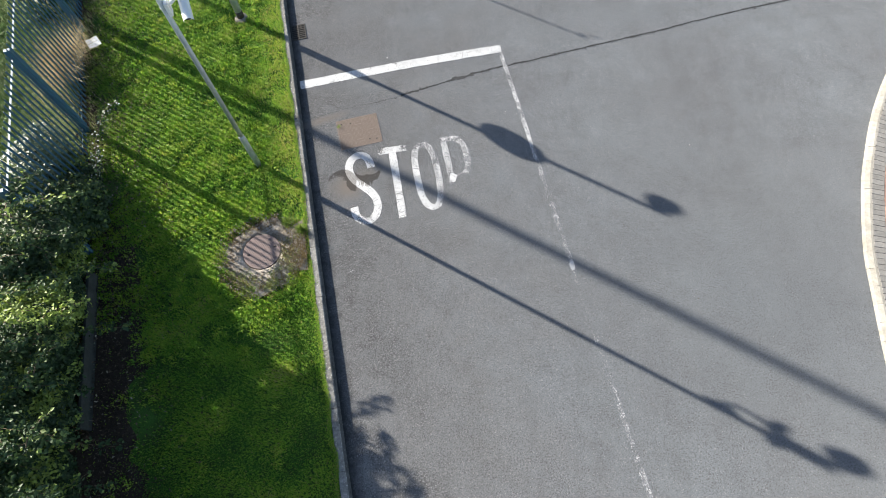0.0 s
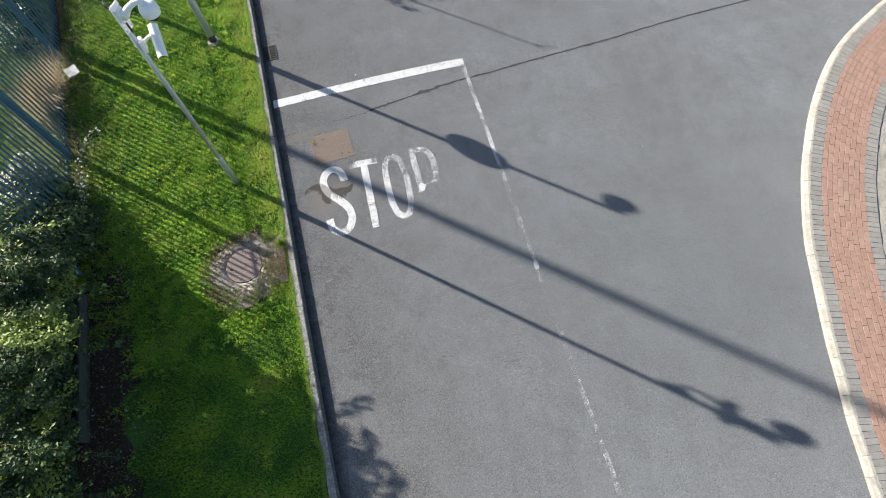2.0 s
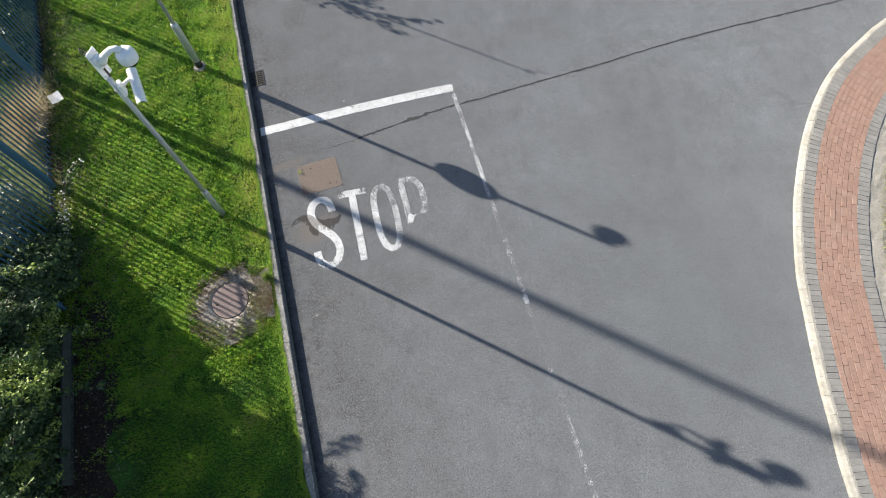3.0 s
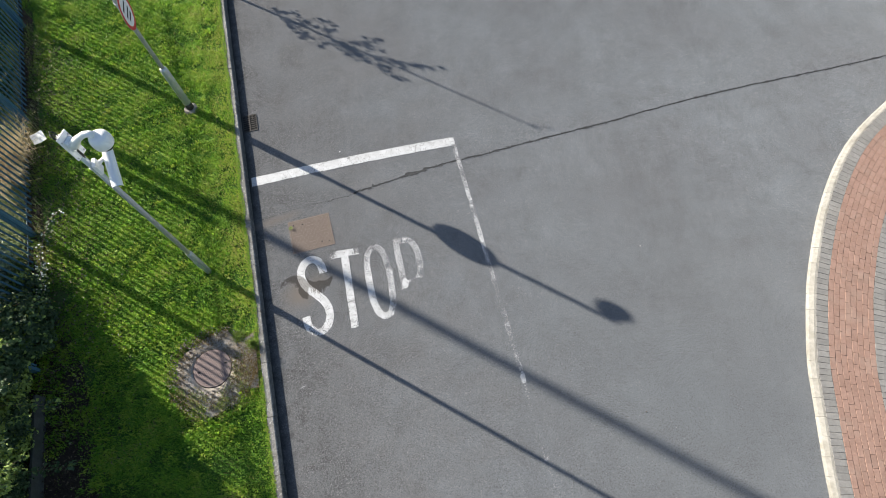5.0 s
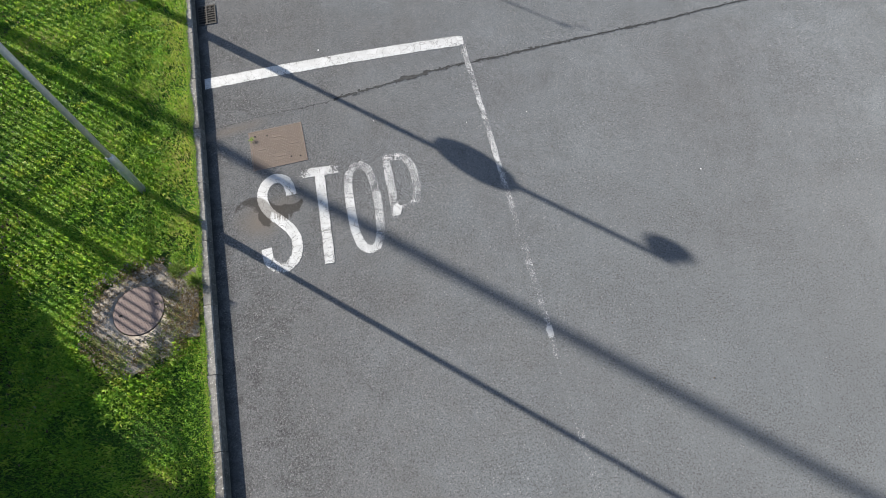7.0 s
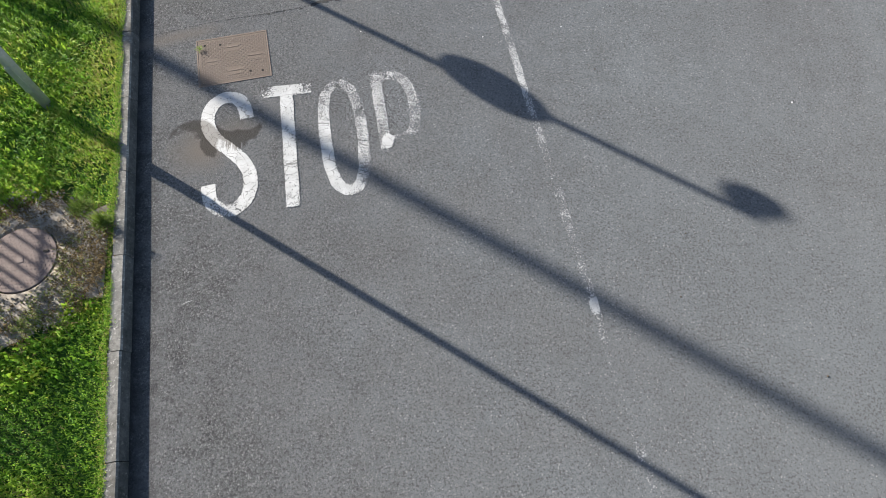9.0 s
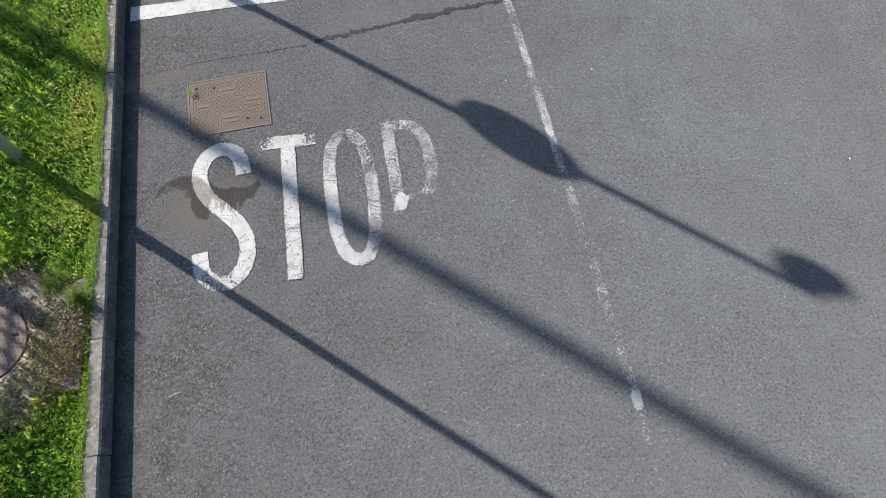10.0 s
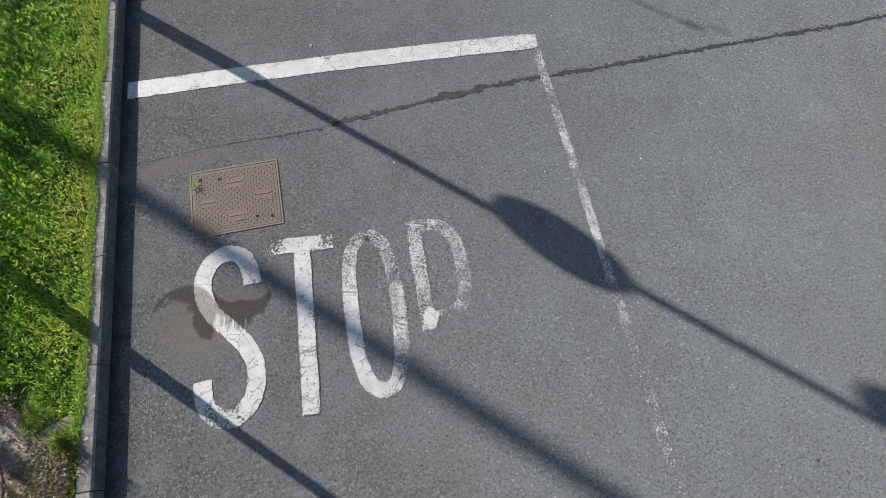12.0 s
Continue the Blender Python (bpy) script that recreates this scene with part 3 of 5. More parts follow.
letter("letter_o", [[(1.34, 1.405), (1.22, 1.31), (1.165, 1.10), (1.150, 0.75), (1.17, 0.36), (1.235, 0.13), (1.345, 0.055), (1.455, 0.13), (1.515, 0.36), (1.535, 0.75), (1.515, 1.10), (1.455, 1.31), (1.34, 1.405)]],
       0.125, M_O, "white painted letter O, one side worn thin")
letter("letter_p", [[(1.745, 1.47), (1.765, -0.02)], [(1.775, 1.405), (1.93, 1.40), (2.05, 1.31), (2.105, 1.10), (2.10, 0.82), (2.04, 0.64), (1.93, 0.575), (1.785, 0.57)]], 0.125, M_P, "white painted letter P, lower half worn away")

bm = bmesh.new()
pts = [(-2.72 + (1.30 + 2.72) * i / 40, 7.980 + (8.440 - 7.980) * i / 40 + 0.035 * math.sin(math.pi * i / 40)) for i in range(41)]
ribbon(bm, pts, [0.20] * 40 + [0.17], 0.004, 0.004)
tagged(part("stop_line", bm, M_LINE), "solid white painted stop line, crazed and worn", "road marking")
centre = base("centre_line", Matrix(), "thin broken white centre line nearly worn away", "road marking")
for a_, b_ in ((0.0, 0.205), (0.205, 0.30), (0.30, 0.365), (0.365, 0.42), (0.42, 0.66), (0.66, 1.0)):
    bm = bmesh.new()
    n_ = max(4, round(120 * (b_ - a_)))
    ribbon(bm, [(1.275 + 1.585 * u_, 8.36 - 11.36 * u_) for u_ in [a_ + (b_ - a_) * i_ / n_ for i_ in range(n_ + 1)]], 0.088, 0.004, 0.006)
    part("dash", bm, M_DASH, centre)

# sealed joint that crosses the carriageway
JOINT = [(-2.56, 7.13), (-1.86, 7.30), (-0.99, 7.44), (-0.63, 7.54), (-0.15, 7.655), (0.39, 7.80), (0.56, 7.825), (0.72, 7.875), (1.05, 7.945), (1.71, 8.045), (2.1, 8.115), (2.95, 8.265), (3.78, 8.405), (4.40, 8.505), (5.60, 8.745), (6.99, 8.97), (8.4, 9.14), (9.83, 9.32), (13, 9.8), (18, 10.4)]
q, _ = spline(JOINT, 0.022)
bm = bmesh.new()
wid = []
for i, p in enumerate(q):
    seal = 0.0 if p[0] < -0.75 else 1.0
    dab = max(0.0, noise.noise((p[0] * 6, 0, 9)) + 0.15)
    w = (0.002 if p[0] < -1.5 else 0.006) + seal * (0.006 + (0.065 if 0.3 < p[0] < 0.75 else 0.040) * dab + 0.012 * random.random())
    wid.append(w)
ribbon(bm, [(x, y + (0.014 * noise.noise((x * 4, 1, 2)) + random.uniform(-0.005, 0.005)) * (1.0 if x > -0.75 else 0.3)) for x, y in q], wid, 0.003, 0.005)
for k in range(900):
    i = min(len(q) - 2, int(len(q) * random.random() ** 1.5))
    if q[i][0] < -0.75 and (q[i][0] < -1.3 or random.random() < 0.8):
        continue
    d_ = q[i + 1] - q[i]
    a_ = math.atan2(d_[1], d_[0])
    r_ = random.uniform(0.005, 0.016) * (2.4 if 0.25 < q[i][0] < 0.8 else 1.0)
    mm = Matrix.Translation((q[i][0], q[i][1] + random.gauss(0, 0.016), 0.0034)) @ Matrix.Rotation(a_, 4, "Z")
    bm.faces.new([bm.verts.new(mm @ Vector((1.8 * r_ * random.uniform(0.6, 1.2) * math.cos(w_), r_ * random.uniform(0.5, 1.2) * math.sin(w_), 0.0004 * random.random()))) for w_ in [6.283 * j / 7 for j in range(7)]])
tagged(part("tar_joint", bm, M_TAR), "ragged black bitumen seam across the asphalt", "road joint", kind="structure")

# ---- kerb along the verge ----
kerb = base("kerb_west", Matrix(), "weathered grey concrete kerb beside the grass verge", "kerb", kind="structure")
bm = bmesh.new()
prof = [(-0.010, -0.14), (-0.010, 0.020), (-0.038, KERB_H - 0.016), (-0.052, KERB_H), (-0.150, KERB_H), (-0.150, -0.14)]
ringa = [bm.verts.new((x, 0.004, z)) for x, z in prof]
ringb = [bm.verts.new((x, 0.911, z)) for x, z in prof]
# slot 1, the shade-coloured concrete, goes on the road-facing side only
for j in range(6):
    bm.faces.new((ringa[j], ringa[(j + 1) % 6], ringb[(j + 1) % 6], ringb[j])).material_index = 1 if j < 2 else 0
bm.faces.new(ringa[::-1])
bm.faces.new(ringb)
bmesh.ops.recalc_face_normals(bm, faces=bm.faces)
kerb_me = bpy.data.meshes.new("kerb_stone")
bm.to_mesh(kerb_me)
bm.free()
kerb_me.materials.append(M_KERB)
kerb_me.materials.append(M_KERB_FACE_SHADE)
kang = math.atan(0.1319)
cy = math.cos(kang)
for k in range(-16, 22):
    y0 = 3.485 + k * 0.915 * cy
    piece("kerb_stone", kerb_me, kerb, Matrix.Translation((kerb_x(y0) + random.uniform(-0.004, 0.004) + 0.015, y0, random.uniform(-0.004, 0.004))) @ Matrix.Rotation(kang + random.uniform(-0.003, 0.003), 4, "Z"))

# ---- paved island edge ----
def offset_line(pts, d, step):
    q, t = spline(pts, 0.05)
    n = np.stack([t[:, 1], -t[:, 0]], 1)           # to the island's side
    return spline((q + n * d)[::6], step)


kerb_e = base("kerb_east", Matrix(), "pale cream concrete kerb round the paved island", "kerb", kind="structure")
bm = bmesh.new()
prof = [(0.0, -0.10), (0.0, 0.02), (0.022, 0.060), (0.085, 0.096), (0.115, 0.100), (0.115, -0.10)]
ringa = [bm.verts.new((x, -0.148, z)) for x, z in prof]
ringb = [bm.verts.new((x, 0.148, z)) for x, z in prof]
for j in range(6):
    bm.faces.new((ringa[j], ringa[(j + 1) % 6], ringb[(j + 1) % 6], ringb[j]))
bm.faces.new(ringa[::-1])
bm.faces.new(ringb)
bmesh.ops.recalc_face_normals(bm, faces=bm.faces)
ke_me = bpy.data.meshes.new("kerb_stone")
bm.to_mesh(ke_me)
bm.free()
ke_me.materials.append(M_KERB_PALE)
q, t = spline(ISLAND, 0.30)
for (x, y), (tx, ty) in zip(q, t):
    if -6 < y < 10.6:
        piece("kerb_stone", ke_me, kerb_e, Matrix.Translation((x, y, random.uniform(-0.003, 0.003))) @ Matrix.Rotation(math.atan2(ty, tx) - math.pi / 2, 4, "Z"))

# bed, gravel strip and grass of the island, each a strip beside the kerb line
def strip(name, d0, d1, z, material, label, category, n=1):
    q, t = spline(ISLAND, 0.12)
    nn = np.stack([t[:, 1], -t[:, 0]], 1)
    bm = bmesh.new()
    last = None
    for p, m_ in zip(q, nn):
        cur = [bm.verts.new((*(p + m_ * (d0 + (d1 - d0) * k / n)), z + (0.012 * noise.noise((p[0] * 4, p[1] * 4, k)) if n > 1 else 0))) for k in range(n + 1)]
        if last:
            for k in range(n):
                bm.faces.new((last[k], last[k + 1], cur[k + 1], cur[k]))
        last = cur
    return tagged(part(name, bm, material), label, category, kind="structure")


paving = strip("pavement", 0.117, 1.25, 0.0945, M_BED, "block-paved band of red and grey blocks behind the kerb", "pavement")
strip("pavement_edge", 1.24, 1.54, 0.092, M_GRAVEL, "narrow gravelly strip between paving and grass", "gravel strip", 4)
q, t = spline(ISLAND, 0.5)
nn = np.stack([t[:, 1], -t[:, 0]], 1)
bm = bmesh.new()
edge = [bm.verts.new((*(p + m_ * 1.50), 0.085)) for p, m_ in zip(q, nn)]
far = [bm.verts.new((30.0, -14.0 + 26.0 * i / (len(edge) - 1), 0.085)) for i in range(len(edge))]
for i in range(len(edge) - 1):
    bm.faces.new((edge[i], far[i], far[i + 1], edge[i + 1]))
tagged(part("ground_island", bm, M_SOIL), "soil of the grassed island behind the paving", "ground", kind="structure")

# ---- things on the road ----
def road_cover():
    """Rectangular iron access cover in its frame, with rows of raised studs."""
    w, h = 0.785, 0.668
    m = Matrix.Translation((-1.575, 6.757, 0.0)) @ Matrix.Rotation(radians(9.0), 4, "Z")
    th = base("access_cover", m, "rust-brown rectangular iron access cover set in asphalt", "access cover")
    bm = bmesh.new()
    for x0, x1, y0, y1 in ((-w / 2, w / 2, h / 2 - 0.014, h / 2), (-w / 2, w / 2, -h / 2, -h / 2 + 0.014), (-w / 2, -w / 2 + 0.014, -h / 2 + 0.014, h / 2 - 0.014), (w / 2 - 0.014, w / 2, -h / 2 + 0.014, h / 2 - 0.014)):
        box(bm, x0, x1, y0, y1, -0.05, 0.006)
    part("frame", bm, M_RUST, th)
    bm = bmesh.new()
    box(bm, -w / 2 + 0.019, w / 2 - 0.019, -h / 2 + 0.019, h / 2 - 0.019, -0.05, 0.004)
    plate = part("lid", bm, M_LID, th)
    bm = bmesh.new()
    nx, ny = 28, 23
    for i in range(nx):
        for j in range(ny):
            x = -w / 2 + 0.05 + (w - 0.10) * i / (nx - 1)
            y = -h / 2 + 0.05 + (h - 0.10) * j / (ny - 1)
            if (abs(x) < 0.085 and abs(abs(y) - 0.17) < 0.055) or (abs(abs(x) - 0.24) < 0.075 and abs(y) < 0.03):
                continue
            a = 0.6 if (i + j) % 2 else -0.9
            r = Matrix.Translation((x, y, 0.004)) @ Matrix.Rotation(a, 4, "Z")
            v = [bm.verts.new(r @ Vector(p)) for p in ((-0.0105, 0, 0), (0, -0.0055, 0), (0.0105, 0, 0), (0, 0.0055, 0), (-0.005, 0, 0.0042), (0.005, 0, 0.0042))]
            for f in ((0, 1, 5, 4), (1, 2, 5), (2, 3, 4, 5), (3, 0, 4)):
                bm.faces.new([v[k] for k in f])
    ob = part("stud", bm, M_RUST, plate)
    tagged(ob, kind="stuff")
    for x, y, a, b in ((0.0, 0.17, 0.13, 0.014), (0.0, -0.17, 0.13, 0.014), (-0.24, 0.0, 0.12, 0.012), (0.24, 0.0, 0.12, 0.012)):
        bm = bmesh.new()
        box(bm, x - a / 2, x + a / 2, y - b / 2, y + b / 2, 0.0035, 0.008)
        part("name_bar", bm, M_RUST, plate)
    for x, y in ((-0.30, 0.24), (0.30, -0.24), (-0.13, 0.22), (0.17, -0.22)):
        bm = bmesh.new()
        box(bm, x - 0.012, x + 0.012, y - 0.012, y + 0.012, 0.0045, 0.0065)
        part("key_hole", bm, M_DARK, plate, "black block for the shade in a lifting hole")
    for x, y, sx_, sy_ in ((-0.05, 0.225, 1, 1), (0.31, -0.07, -1, 1), (0.06, -0.225, -1, -1)):
        bm = bmesh.new()
        box(bm, min(x, x + 0.07 * sx_), max(x, x + 0.07 * sx_), y - 0.004, y + 0.004, 0.0035, 0.0075)
        box(bm, x - 0.004, x + 0.004, min(y - 0.005, y - 0.05 * sy_), max(y - 0.005, y - 0.05 * sy_), 0.0035, 0.0075)
        part("corner_mark", bm, M_RUST, plate)


road_cover()

# weed in the corner of the cover
def sprig(name, x, y, z, n, size, material, label):
    v, f, tn = [], [], []
    for k in range(n):
        a, r = rng.uniform(0, 6.28), rng.uniform(0, size)
        c = np.array([x + r * math.cos(a), y + r * math.sin(a), z + rng.uniform(0.006, 0.05)])
        d = np.array([math.cos(a), math.sin(a), rng.uniform(-0.2, 0.6)]) * size * 0.35
        s = np.array([-math.sin(a), math.cos(a), 0]) * size * 0.15
        i = len(v)
        v += [c - d, c - s, c + d, c + s]
        f.append((i, i + 1, i + 2, i + 3))
        tn += [rng.uniform(0.0, 0.5)] * 4
    ob = new(name, mesh_np(name, np.array(v), np.array(f), material, tn))
    return tagged(ob, label, "weed")


sprig("weed", -1.955, 6.89, 0.0, 26, 0.042, M_ROUGH_GRASS, "small wilted weed at the corner of the iron cover")


def drain():
    m = Matrix.Translation((-2.790, 9.370, 0.0)) @ Matrix.Rotation(math.atan(0.1319), 4, "Z")
    th = base("drain_grate", m, "dark iron gully grate against the kerb", "drain")
    w, h = 0.30, 0.40
    bm = bmesh.new()
    box(bm, -w / 2 + 0.012, w / 2 - 0.012, -h / 2 + 0.012, h / 2 - 0.012, -0.04, 0.003)
    part("sump", bm, M_DARK, th, "black block for the shade in the opening below the bars")
    bm = bmesh.new()
    for x0, x1, y0, y1 in ((-w / 2, w / 2, h / 2 - 0.022, h / 2), (-w / 2, w / 2, -h / 2, -h / 2 + 0.022), (-w / 2, -w / 2 + 0.02, -h / 2 + 0.022, h / 2 - 0.022), (w / 2 - 0.02, w / 2, -h / 2 + 0.022, h / 2 - 0.022)):
        box(bm, x0, x1, y0, y1, -0.03, 0.012)
    part("frame", bm, M_GULLY, th, "rusty dark frame")
    for k in range(6):
        y = -h / 2 + 0.075 + k * 0.05
        bm = bmesh.new()
        box(bm, -w / 2 + 0.02, w / 2 - 0.02, y - 0.007, y + 0.007, -0.02, 0.011)
        part("bar", bm, M_GULLY, th)
    for x, y0, y1 in ((0.0, -h / 2 + 0.022, h / 2 - 0.022), (-0.065, h / 2 - 0.12, h / 2 - 0.022), (0.065, h / 2 - 0.12, h / 2 - 0.022)):
        bm = bmesh.new()
        box(bm, x - 0.011, x + 0.011, y0, y1, -0.018, 0.0125)
        part("crossbar", bm, M_GULLY, th)


drain()

bm = bmesh.new()
tube(bm, [(-1.795, 3.903, 0.004), (-1.77, 3.913, 0.006), (-1.74, 3.926, 0.006), (-1.707, 3.938, 0.004)], [0.0012, 0.002, 0.002, 0.0012], 6)
tagged(part("twig", bm, M_PAPER), "pale dry twig lying on the asphalt", "twig")


def pebble(x, y, s, material, label):
    bm = bmesh.new()
    bmesh.ops.create_icosphere(bm, subdivisions=1, radius=s)
    for v in bm.verts:
        v.co *= 1 + 0.35 * noise.noise(v.co * 60 + Vector((x, y, 0)) * 9)
        v.co.z *= 0.6
    return tagged(part("pebble", bm, material, at=Matrix.Translation((x, y, s * 0.4))), label, "pebble", "loose stones on the road")


for x, y, s, dark in ((-0.98, 8.47, 0.014, 0), (-0.17, 7.06, 0.009, 0), (3.12, 4.25, 0.011, 1), (2.92, 4.34, 0.012, 1), (2.73, 3.71, 0.012, 1), (3.83, 2.92, 0.014, 1), (2.38, 6.37, 0.010, 1), (1.2, 6.9, 0.008, 0), (2.1, 7.0, 0.008, 0), (4.4, 5.8, 0.010, 0)):
    pebble(x, y, s * (0.8 if dark else 1.0), M_BARK if dark else M_PAPER, "small dark brown lump of earth on the road" if dark else "small pale stone on the road")

# ---- manhole in the verge ----
def manhole():
    c = Vector((-3.245, 4.37, KERB_H))
    th = base("manhole", Matrix.Translation(c), "round red-brown manhole cover in a crumbling concrete surround", "manhole")
    bm = bmesh.new()
    outer, inner = [], []
    for k in range(48):
        a = 2 * math.pi * k / 48
        r = 0.74 / (abs(math.cos(a + 0.12)) ** 1.4 + abs(math.sin(a + 0.12)) ** 1.4) ** 0.714 * (1 + 0.16 * noise.noise((math.cos(a) * 3, math.sin(a) * 3, 4)))
        if math.cos(a - 0.15) > 0.80:
            r = 0.72 / max(0.75, math.cos(a - 0.10))
        outer.append(bm.verts.new((r * math.cos(a) + 0.03, r * math.sin(a) - 0.08, -0.015)))
        inner.append(bm.verts.new((0.334 * math.cos(a), 0.334 * math.sin(a), 0.028)))
    mid = [bm.verts.new((o.co * 0.55 + i.co * 0.45) + Vector((0, 0, 0.012 + 0.012 * noise.noise(o.co * 7)))) for o, i in zip(outer, inner)]
    low = [bm.verts.new((i.co.x, i.co.y, -0.05)) for i in inner]
    for a, b in ((outer, mid), (mid, inner), (inner, low)):
        for k in range(48):
            bm.faces.new((a[k], a[(k + 1) % 48], b[(k + 1) % 48], b[k]))
    part("surround", bm, M_CONCRETE, th, "crumbling grey-brown concrete", smooth=True)
    bm = bmesh.new()
    lathe(bm, [(0.321, -0.04), (0.321, 0.030), (0.317, 0.035), (0.0, 0.036)], 44)
    lid = part("lid", bm, M_MANHOLE, th, "red-brown iron lid")
    bm = bmesh.new()
    for i in range(-9, 10):
        for j in range(-9, 10):
            x, y = i * 0.034 + (0.017 if j % 2 else 0), j * 0.034
            if 0.05 ** 2 < x * x + y * y < 0.295 ** 2:
                r = Matrix.Translation((x, y, 0.035)) @ Matrix.Rotation(0.8 if j % 2 else -0.8, 4, "Z")
                v = [bm.verts.new(r @ Vector(p)) for p in ((-0.011, -0.006, 0), (0.011, -0.006, 0), (0.011, 0.006, 0), (-0.011, 0.006, 0), (-0.007, -0.004, 0.003), (0.007, -0.004, 0.003), (0.007, 0.004, 0.003), (-0.007, 0.004, 0.003))]
                for f in ((0, 1, 5, 4), (1, 2, 6, 5), (2, 3, 7, 6), (3, 0, 4, 7), (4, 5, 6, 7)):
                    bm.faces.new([v[k] for k in f])
    tagged(part("stud", bm, M_MANHOLE, lid), kind="stuff")
    for x, y in ((-0.225, -0.03), (0.225, 0.05)):
        bm = bmesh.new()
        box(bm, x - 0.022, x + 0.022, y - 0.010, y + 0.010, 0.034, 0.0425, Matrix.Rotation(0.1, 4, "Z"))
        part("key_hole", bm, M_DARK, lid, "black block for the shade in a lifting slot")
    bm = bmesh.new()
    box(bm, -0.028, 0.028, -0.036, 0.036, 0.034, 0.041, Matrix.Rotation(0.2, 4, "Z"), 0.003)
    part("centre_plate", bm, M_MANHOLE, lid)
    # rubble and grit on the surround
    bm = bmesh.new()
    for k in range(2200):
        a = random.uniform(0, 2 * math.pi)
        r = random.uniform(0.34, 0.78)
        s = random.choice((0.004, 0.006, 0.008, 0.010, 0.012, 0.017))
        if random.random() < 0.25:
            a, r = random.uniform(-0.5, 0.6), random.uniform(0.45, 0.72)
        mm = Matrix.Translation((r * math.cos(a) - 0.03, r * math.sin(a) - 0.03, 0.022 + 0.01 * (0.74 - r))) @ Matrix.Rotation(random.uniform(0, 6), 4, Vector((random.random(), random.random(), 1)).normalized()) @ Matrix.Diagonal((s, s * random.uniform(0.6, 1), s * 0.7, 1))
        v = [bm.verts.new(mm @ Vector(p)) for p in ((1, 0, 0), (-1, 0, 0), (0, 1, 0), (0, -1, 0), (0, 0, 1), (0, 0, -1))]
        for f in ((0, 2, 4), (2, 1, 4), (1, 3, 4), (3, 0, 4), (2, 0, 5), (1, 2, 5), (3, 1, 5), (0, 3, 5)):
            bm.faces.new([v[i] for i in f])
    tagged(part("rubble", bm, M_CONCRETE, th), kind="stuff")


manhole()

# ---- camera pole ----
PX, PY = -3.425, 6.170
G = KERB_H
LEANT = Matrix.Rotation(radians(0.45), 4, "Y")        # the pole stands slightly out of true


def camera_pole():
    th = base("camera_pole", Matrix.Translation((PX, PY, G)) @ LEANT, "galvanised steel pole carrying two white cameras, standing in grass", "pole")
    bm = bmesh.new()
    tube(bm, [(0, 0, -0.15), (0, 0, 0.80), (0, 0, 0.83), (0, 0, 0.86)], [0.054, 0.054, 0.050, 0.038], 24)
    root = part("base_section", bm, M_GALV, th, smooth=True)
    bm = bmesh.new()
    box(bm, -0.034, 0.034, -0.058, -0.050, 0.22, 0.58, bevel=0.003)
    part("access_door", bm, M_GALV, root)
    bm = bmesh.new()
    tube(bm, [(0, 0, 0.84), (0, 0, 2.6), (0, 0, 4.31)], [0.038, 0.037, 0.036], 20)
    part("shaft", bm, M_GALV, th, smooth=True)
    bm = bmesh.new()
    tube(bm, [(-0.046, 0.0, 0.805), (-0.066, 0.0, 0.82)], [0.012, 0.012], 8)
    part("bolt", bm, M_GALV, root)
    for k in range(2):
        bm = bmesh.new()
        a = 2.4 + k * 0.9
        tube(bm, [(0.02 * math.cos(a), 0.02 * math.sin(a), 4.27), (0.03 * math.cos(a), 0.03 * math.sin(a), 4.36), (0.055 * math.cos(a + 0.5), 0.055 * math.sin(a + 0.5), 4.40), (0.07 * math.cos(a + 1.2), 0.07 * math.sin(a + 1.2), 4.36), (0.055, -0.03 + 0.02 * k, 4.20), (0.058, -0.03 + 0.02 * k, 3.90)], [0.008] * 6, 6)
        part("cable", bm, M_BLACK, th, "black cable looping out of the open pole top", smooth=True)
    for z in (4.02, 4.20, 3.64):
        bm = bmesh.new()
        tube(bm, [(0, 0, z - 0.012), (0, 0, z + 0.012)], [0.043, 0.043], 20)
        part("clamp_band", bm, M_GALV, th)


camera_pole()


